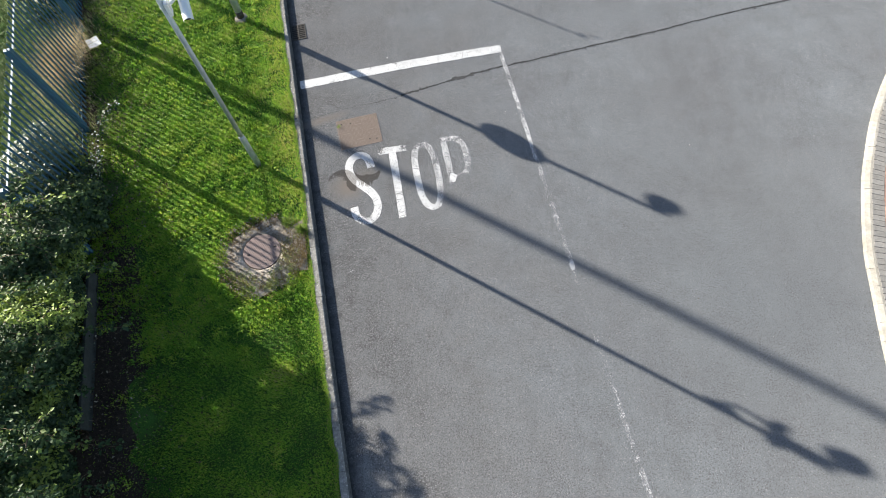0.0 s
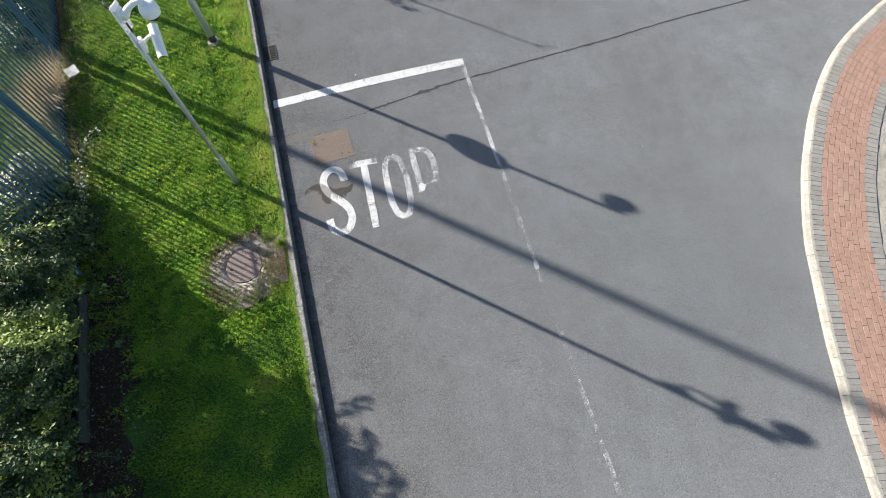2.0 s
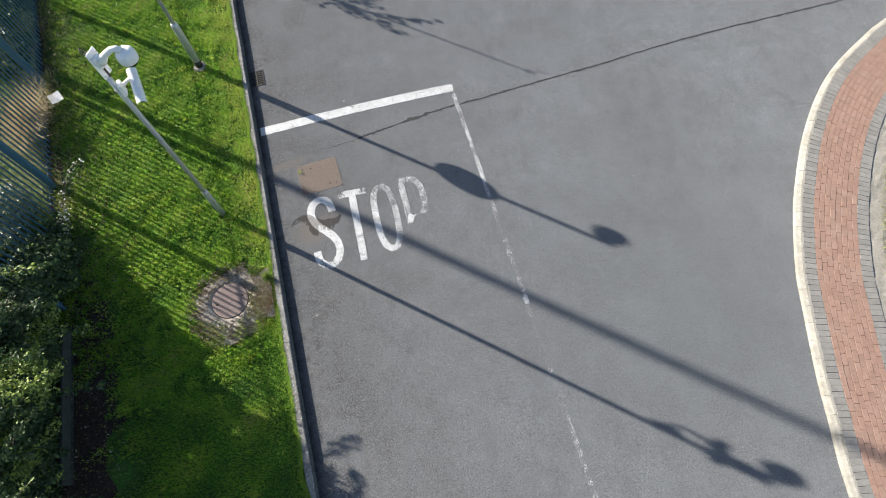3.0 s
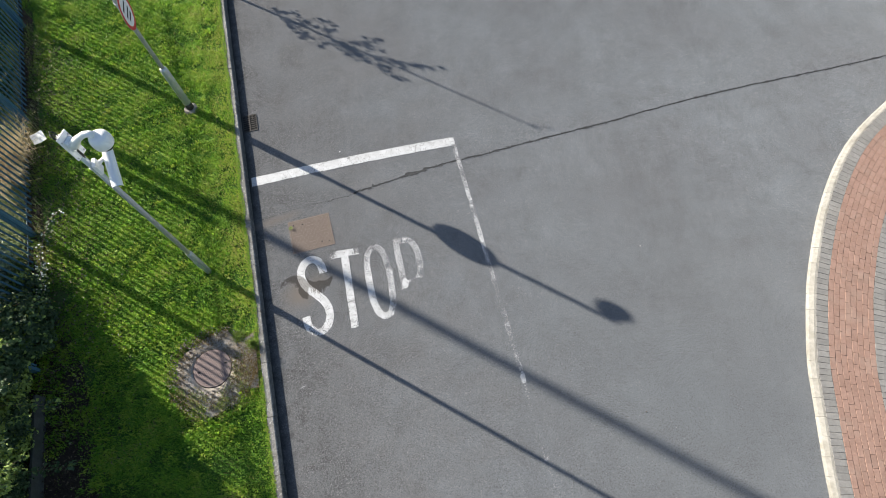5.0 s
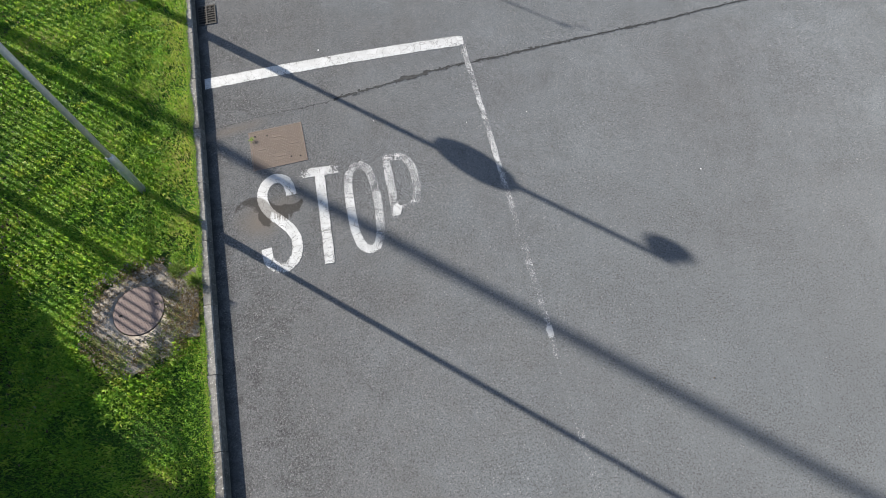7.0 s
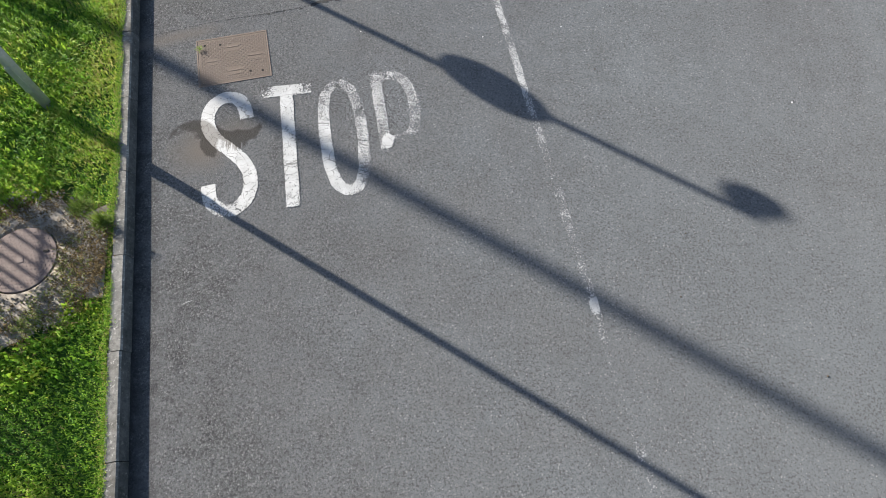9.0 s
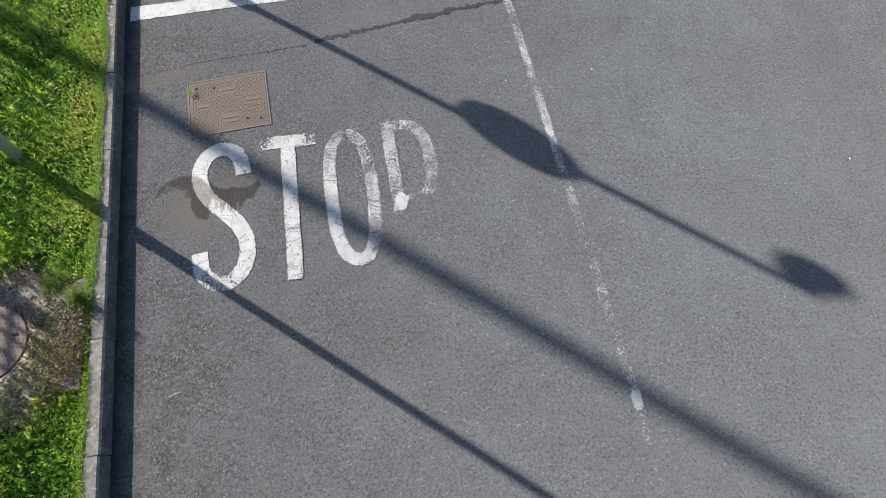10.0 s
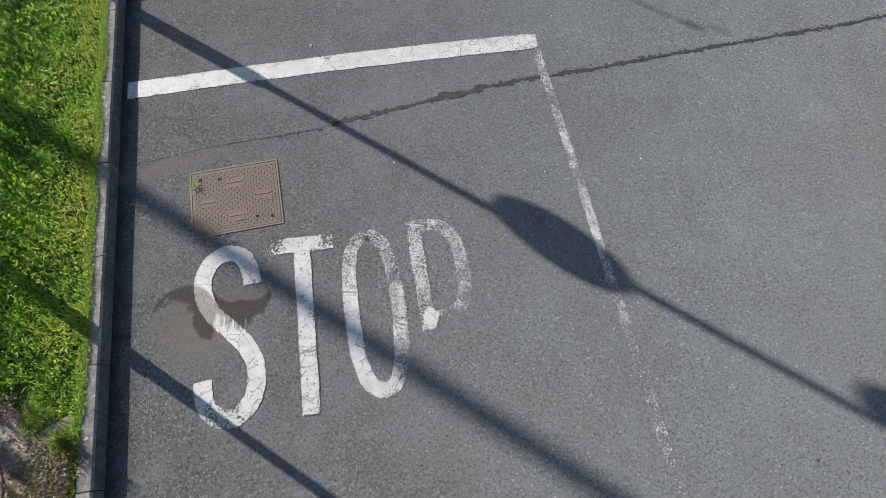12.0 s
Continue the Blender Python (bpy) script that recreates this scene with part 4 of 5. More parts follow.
def dome_camera():
    th = base("dome_camera", Matrix.Translation((PX, PY, G)) @ LEANT, "white gooseneck dome camera clamped to the pole top", "camera")
    turn = Matrix.Rotation(radians(-22), 4, "Z")
    bm = bmesh.new()
    box(bm, 0.040, 0.058, -0.085, 0.085, 3.93, 4.36, turn, 0.006)
    plate = part("mounting_plate", bm, M_WHITE, th)
    for y in (-0.065, 0.065):
        for z in (3.97, 4.29):
            bm = bmesh.new()
            tube(bm, [turn @ Vector((0.056, y, z)), turn @ Vector((0.070, y, z))], [0.010, 0.010], 8)
            part("bolt", bm, M_GALV, plate)
    bm = bmesh.new()
    box(bm, 0.059, 0.110, -0.060, 0.060, 4.10, 4.28, turn, 0.015)
    part("wall_box", bm, M_WHITE, th)
    bm = bmesh.new()
    path = [(0.10, 0, 4.19), (0.15, 0.01, 4.23), (0.21, 0.02, 4.30), (0.28, 0.03, 4.36), (0.335, 0.065, 4.390), (0.385, 0.085, 4.39), (0.435, 0.100, 4.365)]
    tube(bm, [turn @ Vector(p) for p in path], [0.070, 0.056, 0.044, 0.039, 0.038, 0.040, 0.046], 16)
    part("arm", bm, M_WHITE, th, smooth=True)
    c = turn @ Vector((0.455, 0.105, 4.26))
    bm = bmesh.new()
    lathe(bm, [(0.0, 0.112), (0.05, 0.109), (0.088, 0.096), (0.112, 0.068), (0.122, 0.030), (0.122, -0.02), (0.116, -0.06), (0.10, -0.07), (0.0, -0.07)], 32, Matrix.Translation(c))
    part("hood", bm, M_WHITE, th, smooth=True)
    bm = bmesh.new()
    lathe(bm, [(0.090, -0.068), (0.085, -0.10), (0.065, -0.135), (0.0, -0.150)], 28, Matrix.Translation(c))
    part("dome", bm, M_LENS, th, "dark smoked dome", smooth=True)


dome_camera()


def bullet_camera():
    th = base("bullet_camera", Matrix.Translation((PX, PY, G)) @ LEANT, "white tubular camera on a short pole bracket", "camera")
    a, b = Vector((0.322, 0.025, 3.90)), Vector((0.410, -0.355, 3.77))
    d = (b - a).normalized()
    bm = bmesh.new()
    tube(bm, [a, a + d * 0.01, b - d * 0.012, b], [0.050, 0.056, 0.056, 0.053], 24)
    part("housing", bm, M_WHITE, th, smooth=True)
    bm = bmesh.new()
    s = d.cross(Vector((0, 0, 1))).normalized()
    u = s.cross(d)
    rings = []
    for p in (a - d * 0.02, b + d * 0.045):
        rings.append([bm.verts.new(p + 0.064 * (math.cos(t_) * s + math.sin(t_) * u)) for t_ in [math.pi * (-0.05 + 1.1 * j / 14) for j in range(15)]] + [bm.verts.new(p + 0.060 * (math.cos(t_) * s + math.sin(t_) * u)) for t_ in [math.pi * (1.05 - 1.1 * j / 14) for j in range(15)]])
    for j in range(30):
        bm.faces.new((rings[0][j], rings[0][(j + 1) % 30], rings[1][(j + 1) % 30], rings[1][j]))
    part("sun_shield", bm, M_WHITE, th, smooth=True)
    bm = bmesh.new()
    tube(bm, [b - d * 0.004, b + d * 0.006], [0.040, 0.040], 20)
    part("lens", bm, M_LENS, th, "dark glass lens")
    mid = a.lerp(b, 0.42)
    bm = bmesh.new()
    tube(bm, [(0.045, 0.02, 3.64), (0.10, 0.07, 3.655), (0.17, 0.085, 3.70), (0.24, 0.03, 3.765), (0.31, -0.05, 3.80), Vector(mid) - Vector((0.0, -0.05, 0.055))], [0.036, 0.026, 0.023, 0.023, 0.025, 0.030], 14)
    part("bracket", bm, M_WHITE, th, smooth=True)
    bm = bmesh.new()
    box(bm, 0.035, 0.085, -0.075, 0.055, 3.54, 3.74, Matrix.Rotation(radians(10), 4, "Z"), 0.008)
    part("pole_clamp", bm, M_WHITE, th)


bullet_camera()


def sign_post():
    x, y = -3.97, 9.80
    th = base("sign_post", Matrix.Translation((x, y, G)), "galvanised signpost with a round red-rimmed sign and small lamp", "signpost")
    bm = bmesh.new()
    lathe(bm, [(0.0, 0.035), (0.09, 0.035), (0.125, 0.015), (0.15, -0.05), (0.14, -0.08)], 22)
    for v in bm.verts:
        v.co.x *= 1 + 0.35 * noise.noise(v.co * 14)
        v.co.y *= 1 + 0.35 * noise.noise(v.co * 14 + Vector((5, 2, 1)))
    part("footing", bm, M_CONCRETE, th, "rough dirty concrete collar")
    bm = bmesh.new()
    tube(bm, [(0, 0, -0.1), (0, 0, 1.18), (0, 0, 1.22), (0, 0, 1.25)], [0.072, 0.072, 0.067, 0.038], 24)
    part("base_section", bm, M_GALV, th, smooth=True)
    bm = bmesh.new()
    tube(bm, [(0, 0, 0.04), (0, 0, 0.20)], [0.075, 0.075], 24)
    part("foot_band", bm, M_IRON, th, "dark tarred band at the foot", smooth=True)
    bm = bmesh.new()
    tube(bm, [(0, 0, 1.24), (0, 0, 3.95)], [0.038, 0.036], 20)
    part("shaft", bm, M_GALV, th, smooth=True)
    m = Matrix.Translation((0.065, 0, 2.62)) @ Matrix.Rotation(radians(8), 4, "Z") @ Matrix.Rotation(radians(90), 4, "Y")
    bm = bmesh.new()
    lathe(bm, [(0.0, -0.004), (0.302, -0.004), (0.302, 0.0), (0.0, 0.0)], 48, m)
    plate = part("sign_plate", bm, M_GALV, th)
    bm = bmesh.new()
    lathe(bm, [(0.300, 0.0005), (0.300, 0.003), (0.238, 0.003), (0.238, 0.0005)], 48, m)
    part("rim", bm, M_SIGN_R, plate, "red rim of the sign")
    bm = bmesh.new()
    lathe(bm, [(0.238, 0.0005), (0.238, 0.0025), (0.0, 0.0025)], 48, m)
    part("face", bm, M_SIGN_W, plate, "white face of the sign")
    for r0, r1, w in ((-0.13, 0.13, -0.10), (-0.13, 0.13, 0.02), (-0.10, 0.10, 0.11)):
        bm = bmesh.new()
        box(bm, w - 0.02, w + 0.02, r0, r1, 0.0026, 0.004, m)
        part("bar", bm, M_BLACK, plate, "black bar of unreadable print")
    for z in (2.45, 2.80):
        bm = bmesh.new()
        tube(bm, [(0, 0, z - 0.015), (0, 0, z + 0.015)], [0.048, 0.048], 16)
        part("clip", bm, M_GALV, th)
    bm = bmesh.new()
    lathe(bm, [(0.0, 0.13), (0.07, 0.12), (0.115, 0.08), (0.140, 0.01), (0.13, -0.08), (0.09, -0.12), (0.0, -0.13)], 24, Matrix.Translation((0.08, 0.14, 3.90)))
    part("lamp_head", bm, M_GALV, th, "small grey lamp head", smooth=True)


sign_post()


def street_lamp():
    """Tall lighting column behind the fence, whose shadow crosses the road."""
    x, y = -14.02, 14.93
    th = base("street_lamp", Matrix.Translation((x, y, 0.05)), "tall galvanised street lamp column standing behind the fence", "street lamp")
    bm = bmesh.new()
    tube(bm, [(0, 0, -0.1), (0, 0, 1.6), (0, 0, 1.7), (0, 0, 13.0)], [0.13, 0.13, 0.105, 0.07], 20)
    part("column", bm, M_GALV, th, smooth=True)
    bm = bmesh.new()
    tube(bm, [(0, 0, 12.95), (0.1, -0.07, 13.15), (0.5, -0.3, 13.3), (1.2, -0.8, 13.35)], [0.06, 0.05, 0.04, 0.04], 12)
    part("bracket_arm", bm, M_GALV, th, smooth=True)
    bm = bmesh.new()
    box(bm, -0.35, 0.35, -0.12, 0.12, -0.06, 0.06, Matrix.Translation((1.4, -0.93, 13.34)) @ Matrix.Rotation(radians(-34), 4, "Z"), 0.03)
    part("lantern", bm, M_GALV, th)


street_lamp()

# ---- fence ----
PALE_GAP = 0.138


def palisade():
    pale = bmesh.new()
    # a W-shaped steel pale: folded section, notched tip
    sec = [(-0.033, 0.0), (-0.020, 0.014), (0.0, 0.004), (0.020, 0.014), (0.033, 0.0), (0.030, -0.003), (0.019, 0.010), (0.0, 0.0), (-0.019, 0.010), (-0.030, -0.003)]
    zs = [0.08, 2.08, 2.19]
    rings = [[pale.verts.new((py * 1.0, px * (0.60 if z < 2.1 else 0.3), z)) for px, py in sec] for z in zs]
    for a, b in zip(rings, rings[1:]):
        for j in range(10):
            pale.faces.new((a[j], a[(j + 1) % 10], b[(j + 1) % 10], b[j]))
    pale.faces.new(rings[-1])
    bmesh.ops.recalc_face_normals(pale, faces=pale.faces)
    pale_me = bpy.data.meshes.new("pale")
    pale.to_mesh(pale_me)
    pale.free()
    pale_me.materials.append(M_BLUE)
    y_posts = [7.28 + 2.62 * k for k in range(-1, 4)]
    for a, b in zip(y_posts, y_posts[1:]):
        s = math.atan((fence_x(b) - fence_x(a)) / (b - a))
        th = base("palisade_panel", Matrix.Translation((fence_x(a), a, G)), "blue painted steel palisade fence panel", "fence", "panels of the fence")
        rot = Matrix.Rotation(-s, 4, "Z")
        length = (b - a) / math.cos(s)
        bm = bmesh.new()
        box(bm, -0.055, 0.045, -0.03, 0.03, -0.12, 2.14, rot)
        part("post", bm, M_BLUE, th)
        for z in (0.12, 1.98):
            bm = bmesh.new()
            box(bm, -0.030, -0.024, 0.03, length - 0.03, z - 0.010, z + 0.012, rot)
            if z > 1.0:
                box(bm, -0.024, 0.004, 0.03, length - 0.03, z + 0.012, z + 0.016, rot)
            part("rail", bm, M_BLUE, th)
        n = int(round(length / PALE_GAP))
        for k in range(n):
            p = rot @ Vector((0.030, (k + 0.5) * length / n, random.uniform(-0.01, 0.01)))
            piece("pale", pale_me, th, Matrix.Translation(p) @ rot @ Matrix.Rotation(random.uniform(-0.012, 0.012), 4, "X"))
    plinth = base("plinth", Matrix(), "grey concrete gravel boards under the fence", "plinth", kind="structure")
    for a, b in ((1.60, 4.2),):
        bm = bmesh.new()
        s = math.atan((fence_x(b) - fence_x(a)) / (b - a))
        rot = Matrix.Rotation(-s, 4, "Z")
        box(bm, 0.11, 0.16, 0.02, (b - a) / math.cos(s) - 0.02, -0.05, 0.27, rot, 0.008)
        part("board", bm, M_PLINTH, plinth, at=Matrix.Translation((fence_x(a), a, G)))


palisade()

# crumpled white sheet by the fence
bm = bmesh.new()
bmesh.ops.create_grid(bm, x_segments=8, y_segments=8, size=0.14)
for v in bm.verts:
    v.co.z += 0.012 * noise.noise(v.co * 7) + 0.035 * max(0.0, v.co.x) / 0.14
    v.co.x *= 0.86 + 0.05 * noise.noise(v.co * 5 + Vector((3, 1, 0)))
ob = part("plastic_sheet", bm, M_PAPER, at=Matrix.Translation((-6.95, 9.38, 0.24)) @ Matrix.Rotation(0.6, 4, "Z") @ Matrix.Rotation(0.25, 4, "Y"), smooth=True)
tagged(ob, "flat white plastic sheet leaning in the weeds by the fence", "litter")

# ---- grass ----
def blades(name, x, y, z, length, width, lean, tone, material, label, category="grass", bend=0.6):
    """Bent blades of three faces each, joined in one mesh."""
    n = len(x)
    a = rng.uniform(0, 2 * np.pi, n)
    dx, dy = np.cos(a), np.sin(a)
    l = length * np.ones(n)
    w = width * np.ones(n) * 0.5
    b = rng.uniform(0.3, 1.0, n) * lean
    rx, ry = -dy * w, dx * w
    bx, by, bz = x, y, z * np.ones(n)
    mx, my, mz = bx + dx * l * b * 0.35, by + dy * l * b * 0.35, bz + l * 0.55 * (1 - 0.25 * b)
    tx, ty, tz = bx + dx * l * b * (0.6 + bend * 0.4), by + dy * l * b * (0.6 + bend * 0.4), bz + l * (1 - 0.55 * b)
    v = np.empty((n, 5, 3), np.float32)
    v[:, 0] = np.stack([bx - rx, by - ry, bz - 0.01], 1)
    v[:, 1] = np.stack([bx + rx, by + ry, bz - 0.01], 1)
    v[:, 2] = np.stack([mx + rx, my + ry, mz], 1)
    v[:, 3] = np.stack([mx - rx, my - ry, mz], 1)
    v[:, 4] = np.stack([tx, ty, tz], 1)
    i = np.arange(n)[:, None] * 5
    f = np.concatenate([i + np.array([[0, 1, 2]]), i + np.array([[0, 2, 3]]), i + np.array([[3, 2, 4]])], 0)
    me = mesh_np(name, v.reshape(-1, 3), f, material, np.repeat(tone, 5))
    return tagged(new(name, me), label, category, kind="stuff")


def field(x, y, scale, seed):
    """Smooth noise of about 0 to 1 at many places."""
    r = np.random.default_rng(seed)
    out = np.zeros_like(x)
    for k in range(14):
        a, ph, s = r.uniform(0, 6.28), r.uniform(0, 6.28), scale * r.uniform(0.6, 2.4)
        out += np.sin((x * math.cos(a) + y * math.sin(a)) * s + ph)
    return 0.5 + out / 14 * 1.6


def patch_d(x, y):
    """Distance from the manhole in units of its bare patch."""
    a = np.arctan2(y - 4.30, x + 3.20)
    tongue = 1 + 0.42 * np.clip(1.2 - np.abs(a - 0.12) / 0.50, 0, 1)
    kite = 0.72 * tongue / (np.abs(np.cos(a + 0.12)) ** 1.4 + np.abs(np.sin(a + 0.12)) ** 1.4) ** 0.714
    return np.hypot(x + 3.20, y - 4.30) / (kite * (1 + 0.12 * np.sin(5 * a + 1) + 0.06 * np.sin(11 * a)))


N = 500000
y = rng.uniform(-3.6, 13.6, N)
x = rng.uniform(0, 1, N) * 5.0
x = kerb_x(y) - 0.115 - 0.035 * np.clip((5.4 - y) / 0.8, 0, 1) - x
ok = (patch_d(x, y) > 1.0 + 0.35 * (field(x, y, 9, 3) - 0.5)) | (rng.uniform(0, 1, N) < 0.015)
wide = np.clip(0.90 - 0.39 * (y - 4.2), 0.12, 0.90)
bare = np.clip((x - fence_x(y) - wide * 0.75 + 0.5 * (field(x, y, 4.0, 77) - 0.5)) / (wide * 0.8), 0, 1)
ok &= rng.uniform(0, 1, N) < 0.03 + 0.97 * bare
tuft = field(x, y, 5.0, 5)
thin = field(x, y, 11.0, 12)
ok &= rng.uniform(0, 1, N) < np.where(y < 3.4, 0.78 + 0.35 * thin, 0.40 + 0.75 * thin)
x, y, tuft = x[ok], y[ok], tuft[ok]
edge = np.clip((kerb_x(y) - x) / 0.7, 0, 1)
tone = np.clip(0.31 + 0.42 * tuft * edge + (0.26 + 0.16 * np.clip((y - 5.2) / 1.5, 0, 1)) * (1 - edge) + rng.normal(0, 0.15, len(x)), 0, 0.99)
dry = np.clip((field(x, y, 3.6, 91) - 0.16) * 3, 0, 1) * np.clip((y - 4.6) / 1.2, 0, 1) * np.clip(1.25 - (kerb_x(y) - x) / 0.75, 0, 1)
tone = np.where(rng.uniform(0, 1, len(x)) < 0.04 + 0.74 * dry, rng.uniform(0.82, 0.98, len(x)), tone)
length = (0.028 + 0.038 * np.clip(tuft, 0, 1) ** 1.5) * rng.uniform(0.6, 1.35, len(x))
length *= np.where(y < 3.6, 0.62, 1.0)
blades("grass_lawn", x, y, KERB_H - 0.035, length * 1.45 * (0.62 + 0.38 * edge), rng.uniform(0.006, 0.013, len(x)), 1.25, tone, M_GRASS, "bright green mown grass on the roadside verge")

# broad-leaved clumps: clover and plantain in the lawn
cx, cy = rng.uniform(0, 1, 4200), rng.uniform(-2, 13.4, 4200)
cx = kerb_x(cy) - 0.12 - cx * 4.0
keep = (patch_d(cx, cy) > 1.05) & ((cy < 5.6) | (rng.uniform(0, 1, 4200) < 0.45)) & ((cy > 3.2) | (rng.uniform(0, 1, 4200) < 0.06)) & (field(cx, cy, 2.2, 21) > 0.30) & ((cy < 5.0) | (kerb_x(cy) - cx > 0.35 + 0.5 * field(cx, cy, 3.0, 23)))
cx, cy = cx[keep], cy[keep]
N = 42000
pick = rng.integers(0, len(cx), N)
x = cx[pick] + rng.normal(0, 0.050, N)
y = cy[pick] + rng.normal(0, 0.045, N)
ok = (x < kerb_x(y) - 0.06) & (patch_d(x, y) > 1)
x, y, pick = x[ok], y[ok], pick[ok]
n = len(x)
a = rng.uniform(0, 6.28, n)
s = rng.uniform(0.006, 0.016, n)
ti = np.clip(rng.normal(0, 1.1, (n, 2)), -2.2, 2.2)
z = KERB_H - 0.03 + rng.uniform(0.01, 0.055, n) * np.clip((kerb_x(y) - x) / 0.5, 0.4, 1)
v = np.empty((n, 4, 3), np.float32)
for k, (u, w) in enumerate(((-1.15, 0), (0, -0.8), (1.15, 0), (0, 0.8))):
    px, py = s * (u * np.cos(a) - w * np.sin(a)), s * (u * np.sin(a) + w * np.cos(a))
    v[:, k] = np.stack([x + px, y + py, z + px * ti[:, 0] + py * ti[:, 1]], 1)
f = np.arange(n)[:, None] * 4 + np.arange(4)[None, :]
clump_tone = rng.uniform(0.30, 0.95, len(cx))
tone = np.repeat(np.clip(clump_tone[pick] + rng.normal(0, 0.1, n), 0, 0.9), 4)
tagged(new("clover", mesh_np("clover", v.reshape(-1, 3), f, M_GRASS, tone)), "patches of low broad-leaved clover in the lawn", "clover", kind="stuff")


# longer strap leaves in loose rosettes: plantain and dandelion among the grass
cy = rng.uniform(2.6, 13.0, 1500)
cx = kerb_x(cy) - 0.25 - rng.uniform(0, 1, 1500) * 3.6
keep = (patch_d(cx, cy) > 1.1) & (field(cx, cy, 1.6, 17) > 0.42) & ((cy < 5.2) | (kerb_x(cy) - cx > 0.55))
cx, cy = cx[keep], cy[keep]
pick = rng.integers(0, len(cx), 26000)
x, y = cx[pick] + rng.normal(0, 0.055, len(pick)), cy[pick] + rng.normal(0, 0.055, len(pick))
ok = (x < kerb_x(y) - 0.14) & (patch_d(x, y) > 1.0)
x, y, pick = x[ok], y[ok], pick[ok]
rosette = rng.uniform(0.35, 0.88, len(cx))
blades("plantain", x, y, KERB_H - 0.03, rng.uniform(0.04, 0.088, len(x)), rng.uniform(0.010, 0.019, len(x)), 1.3, np.clip(rosette[pick] + rng.normal(0, 0.10, len(x)), 0, 0.88), M_GRASS, "clumps of longer strap-leaved weeds in the lawn", "weeds", 1.0)


def tufts(name, spots, n, length, width, material, lo, hi, label, spread=0.05, lean=0.9, category="grass", z=KERB_H - 0.02):
    xs = np.concatenate([cx_ + rng.normal(0, spread, n) for cx_, cy_ in spots])
    ys = np.concatenate([cy_ + rng.normal(0, spread, n) for cx_, cy_ in spots])
    return blades(name, xs, ys, z, length * rng.uniform(0.5, 1.2, len(xs)), width, lean, rng.uniform(lo, hi, len(xs)), material, label, category)


tufts("grass_tuft", [(-2.82, 4.89)] * 5 + [(-2.575, 4.715)] * 3, 260, 0.11, 0.0035, M_ROUGH_GRASS, 0.05, 0.5, "fine dense tufts of grass beside the manhole", 0.038, 1.05)
tufts("grass_stem", [(-2.60, 4.745)], 60, 0.24, 0.006, M_ROUGH_GRASS, 0.1, 0.6, "few taller grass stems by the kerb", 0.02, 0.40)
N = 26000
y = rng.uniform(-1.5, 13.3, N)
x = kerb_x(y) - 0.108 - 0.030 * np.clip((5.4 - y) / 0.8, 0, 1) - np.abs(rng.normal(0, 0.03, N)) + 0.030 * (field(y * 0, y, 6.0, 63) - 0.5)
ok = (patch_d(x, y) > 1.0) | (rng.uniform(0, 1, N) < 0.3)
x, y = x[ok], y[ok]
blades("grass_edge", x, y, KERB_H - 0.004, rng.uniform(0.014, 0.040, len(x)), 0.005, 1.4, np.clip(rng.normal(0.62, 0.28, len(x)), 0, 1), M_GRASS, "ragged yellowing grass growing over the kerb edge")
tufts("grass_dead", [(-3.22 + r * math.cos(a_), 4.30 + r * math.sin(a_)) for a_, r in [(random.uniform(0, 6.28), random.uniform(0.36, 0.80)) for _ in range(240)] + [(random.gauss(0.05, 0.33), random.uniform(0.31, 0.71)) for _ in range(150)]], 16, 0.045, 0.006, M_DEAD, 0.0, 0.9, "dead brown grass creeping over the concrete surround", 0.04, 1.5, z=KERB_H + 0.012)
tufts("grass_patch", [(-3.26 + r * math.cos(a_), 4.32 + r * math.sin(a_)) for a_, r in [(random.uniform(-2.6, 0.5), random.uniform(0.36, 0.74)) for _ in range(80)]], 22, 0.055, 0.006, M_ROUGH_GRASS, 0.1, 0.8, "mossy grass on the concrete beside the manhole", 0.04, 1.5, z=KERB_H + 0.010)

# ground litter on the bare strip
N = 9000
y = rng.uniform(-3, 12, N)
x = fence_x(y) + 0.05 + np.abs(rng.normal(0.1, 0.65, N))
a = rng.uniform(0, 6.28, N)
s = rng.uniform(0.006, 0.020, N)
v = np.empty((N, 4, 3), np.float32)
for k, (u, w) in enumerate(((-1.2, 0), (0, -0.6), (1.2, 0), (0, 0.6))):
    v[:, k] = np.stack([x + s * (u * np.cos(a) - w * np.sin(a)), y + s * (u * np.sin(a) + w * np.cos(a)), KERB_H + 0.04 + rng.uniform(0, 0.03, N) + s * u * 0.3], 1)
f = np.arange(N)[:, None] * 4 + np.arange(4)[None, :]
tagged(new("leaf_litter", mesh_np("leaf_litter", v.reshape(-1, 3), f, M_LITTER, np.repeat(rng.uniform(0.0, 1.0, N) ** 1.6 * 0.985, 4))), "fallen leaves and small weeds on bare earth", "leaf litter", kind="stuff")

# rough grass behind the fence
N = 60000
y = rng.uniform(2.0, 15, N)
x = fence_x(y) - 0.12 - np.abs(rng.uniform(0, 1, N)) ** 1.2 * 5.0
ln = rng.uniform(0.12, 0.40, N)
blades("grass_rough", x, y, KERB_H, ln, rng.uniform(0.006, 0.012, N), 1.1, np.clip(0.5 * field(x, y, 1.6, 31) + rng.uniform(0, 0.5, N), 0, 1), M_BACK_GRASS, "tall olive rough grass behind the fence")

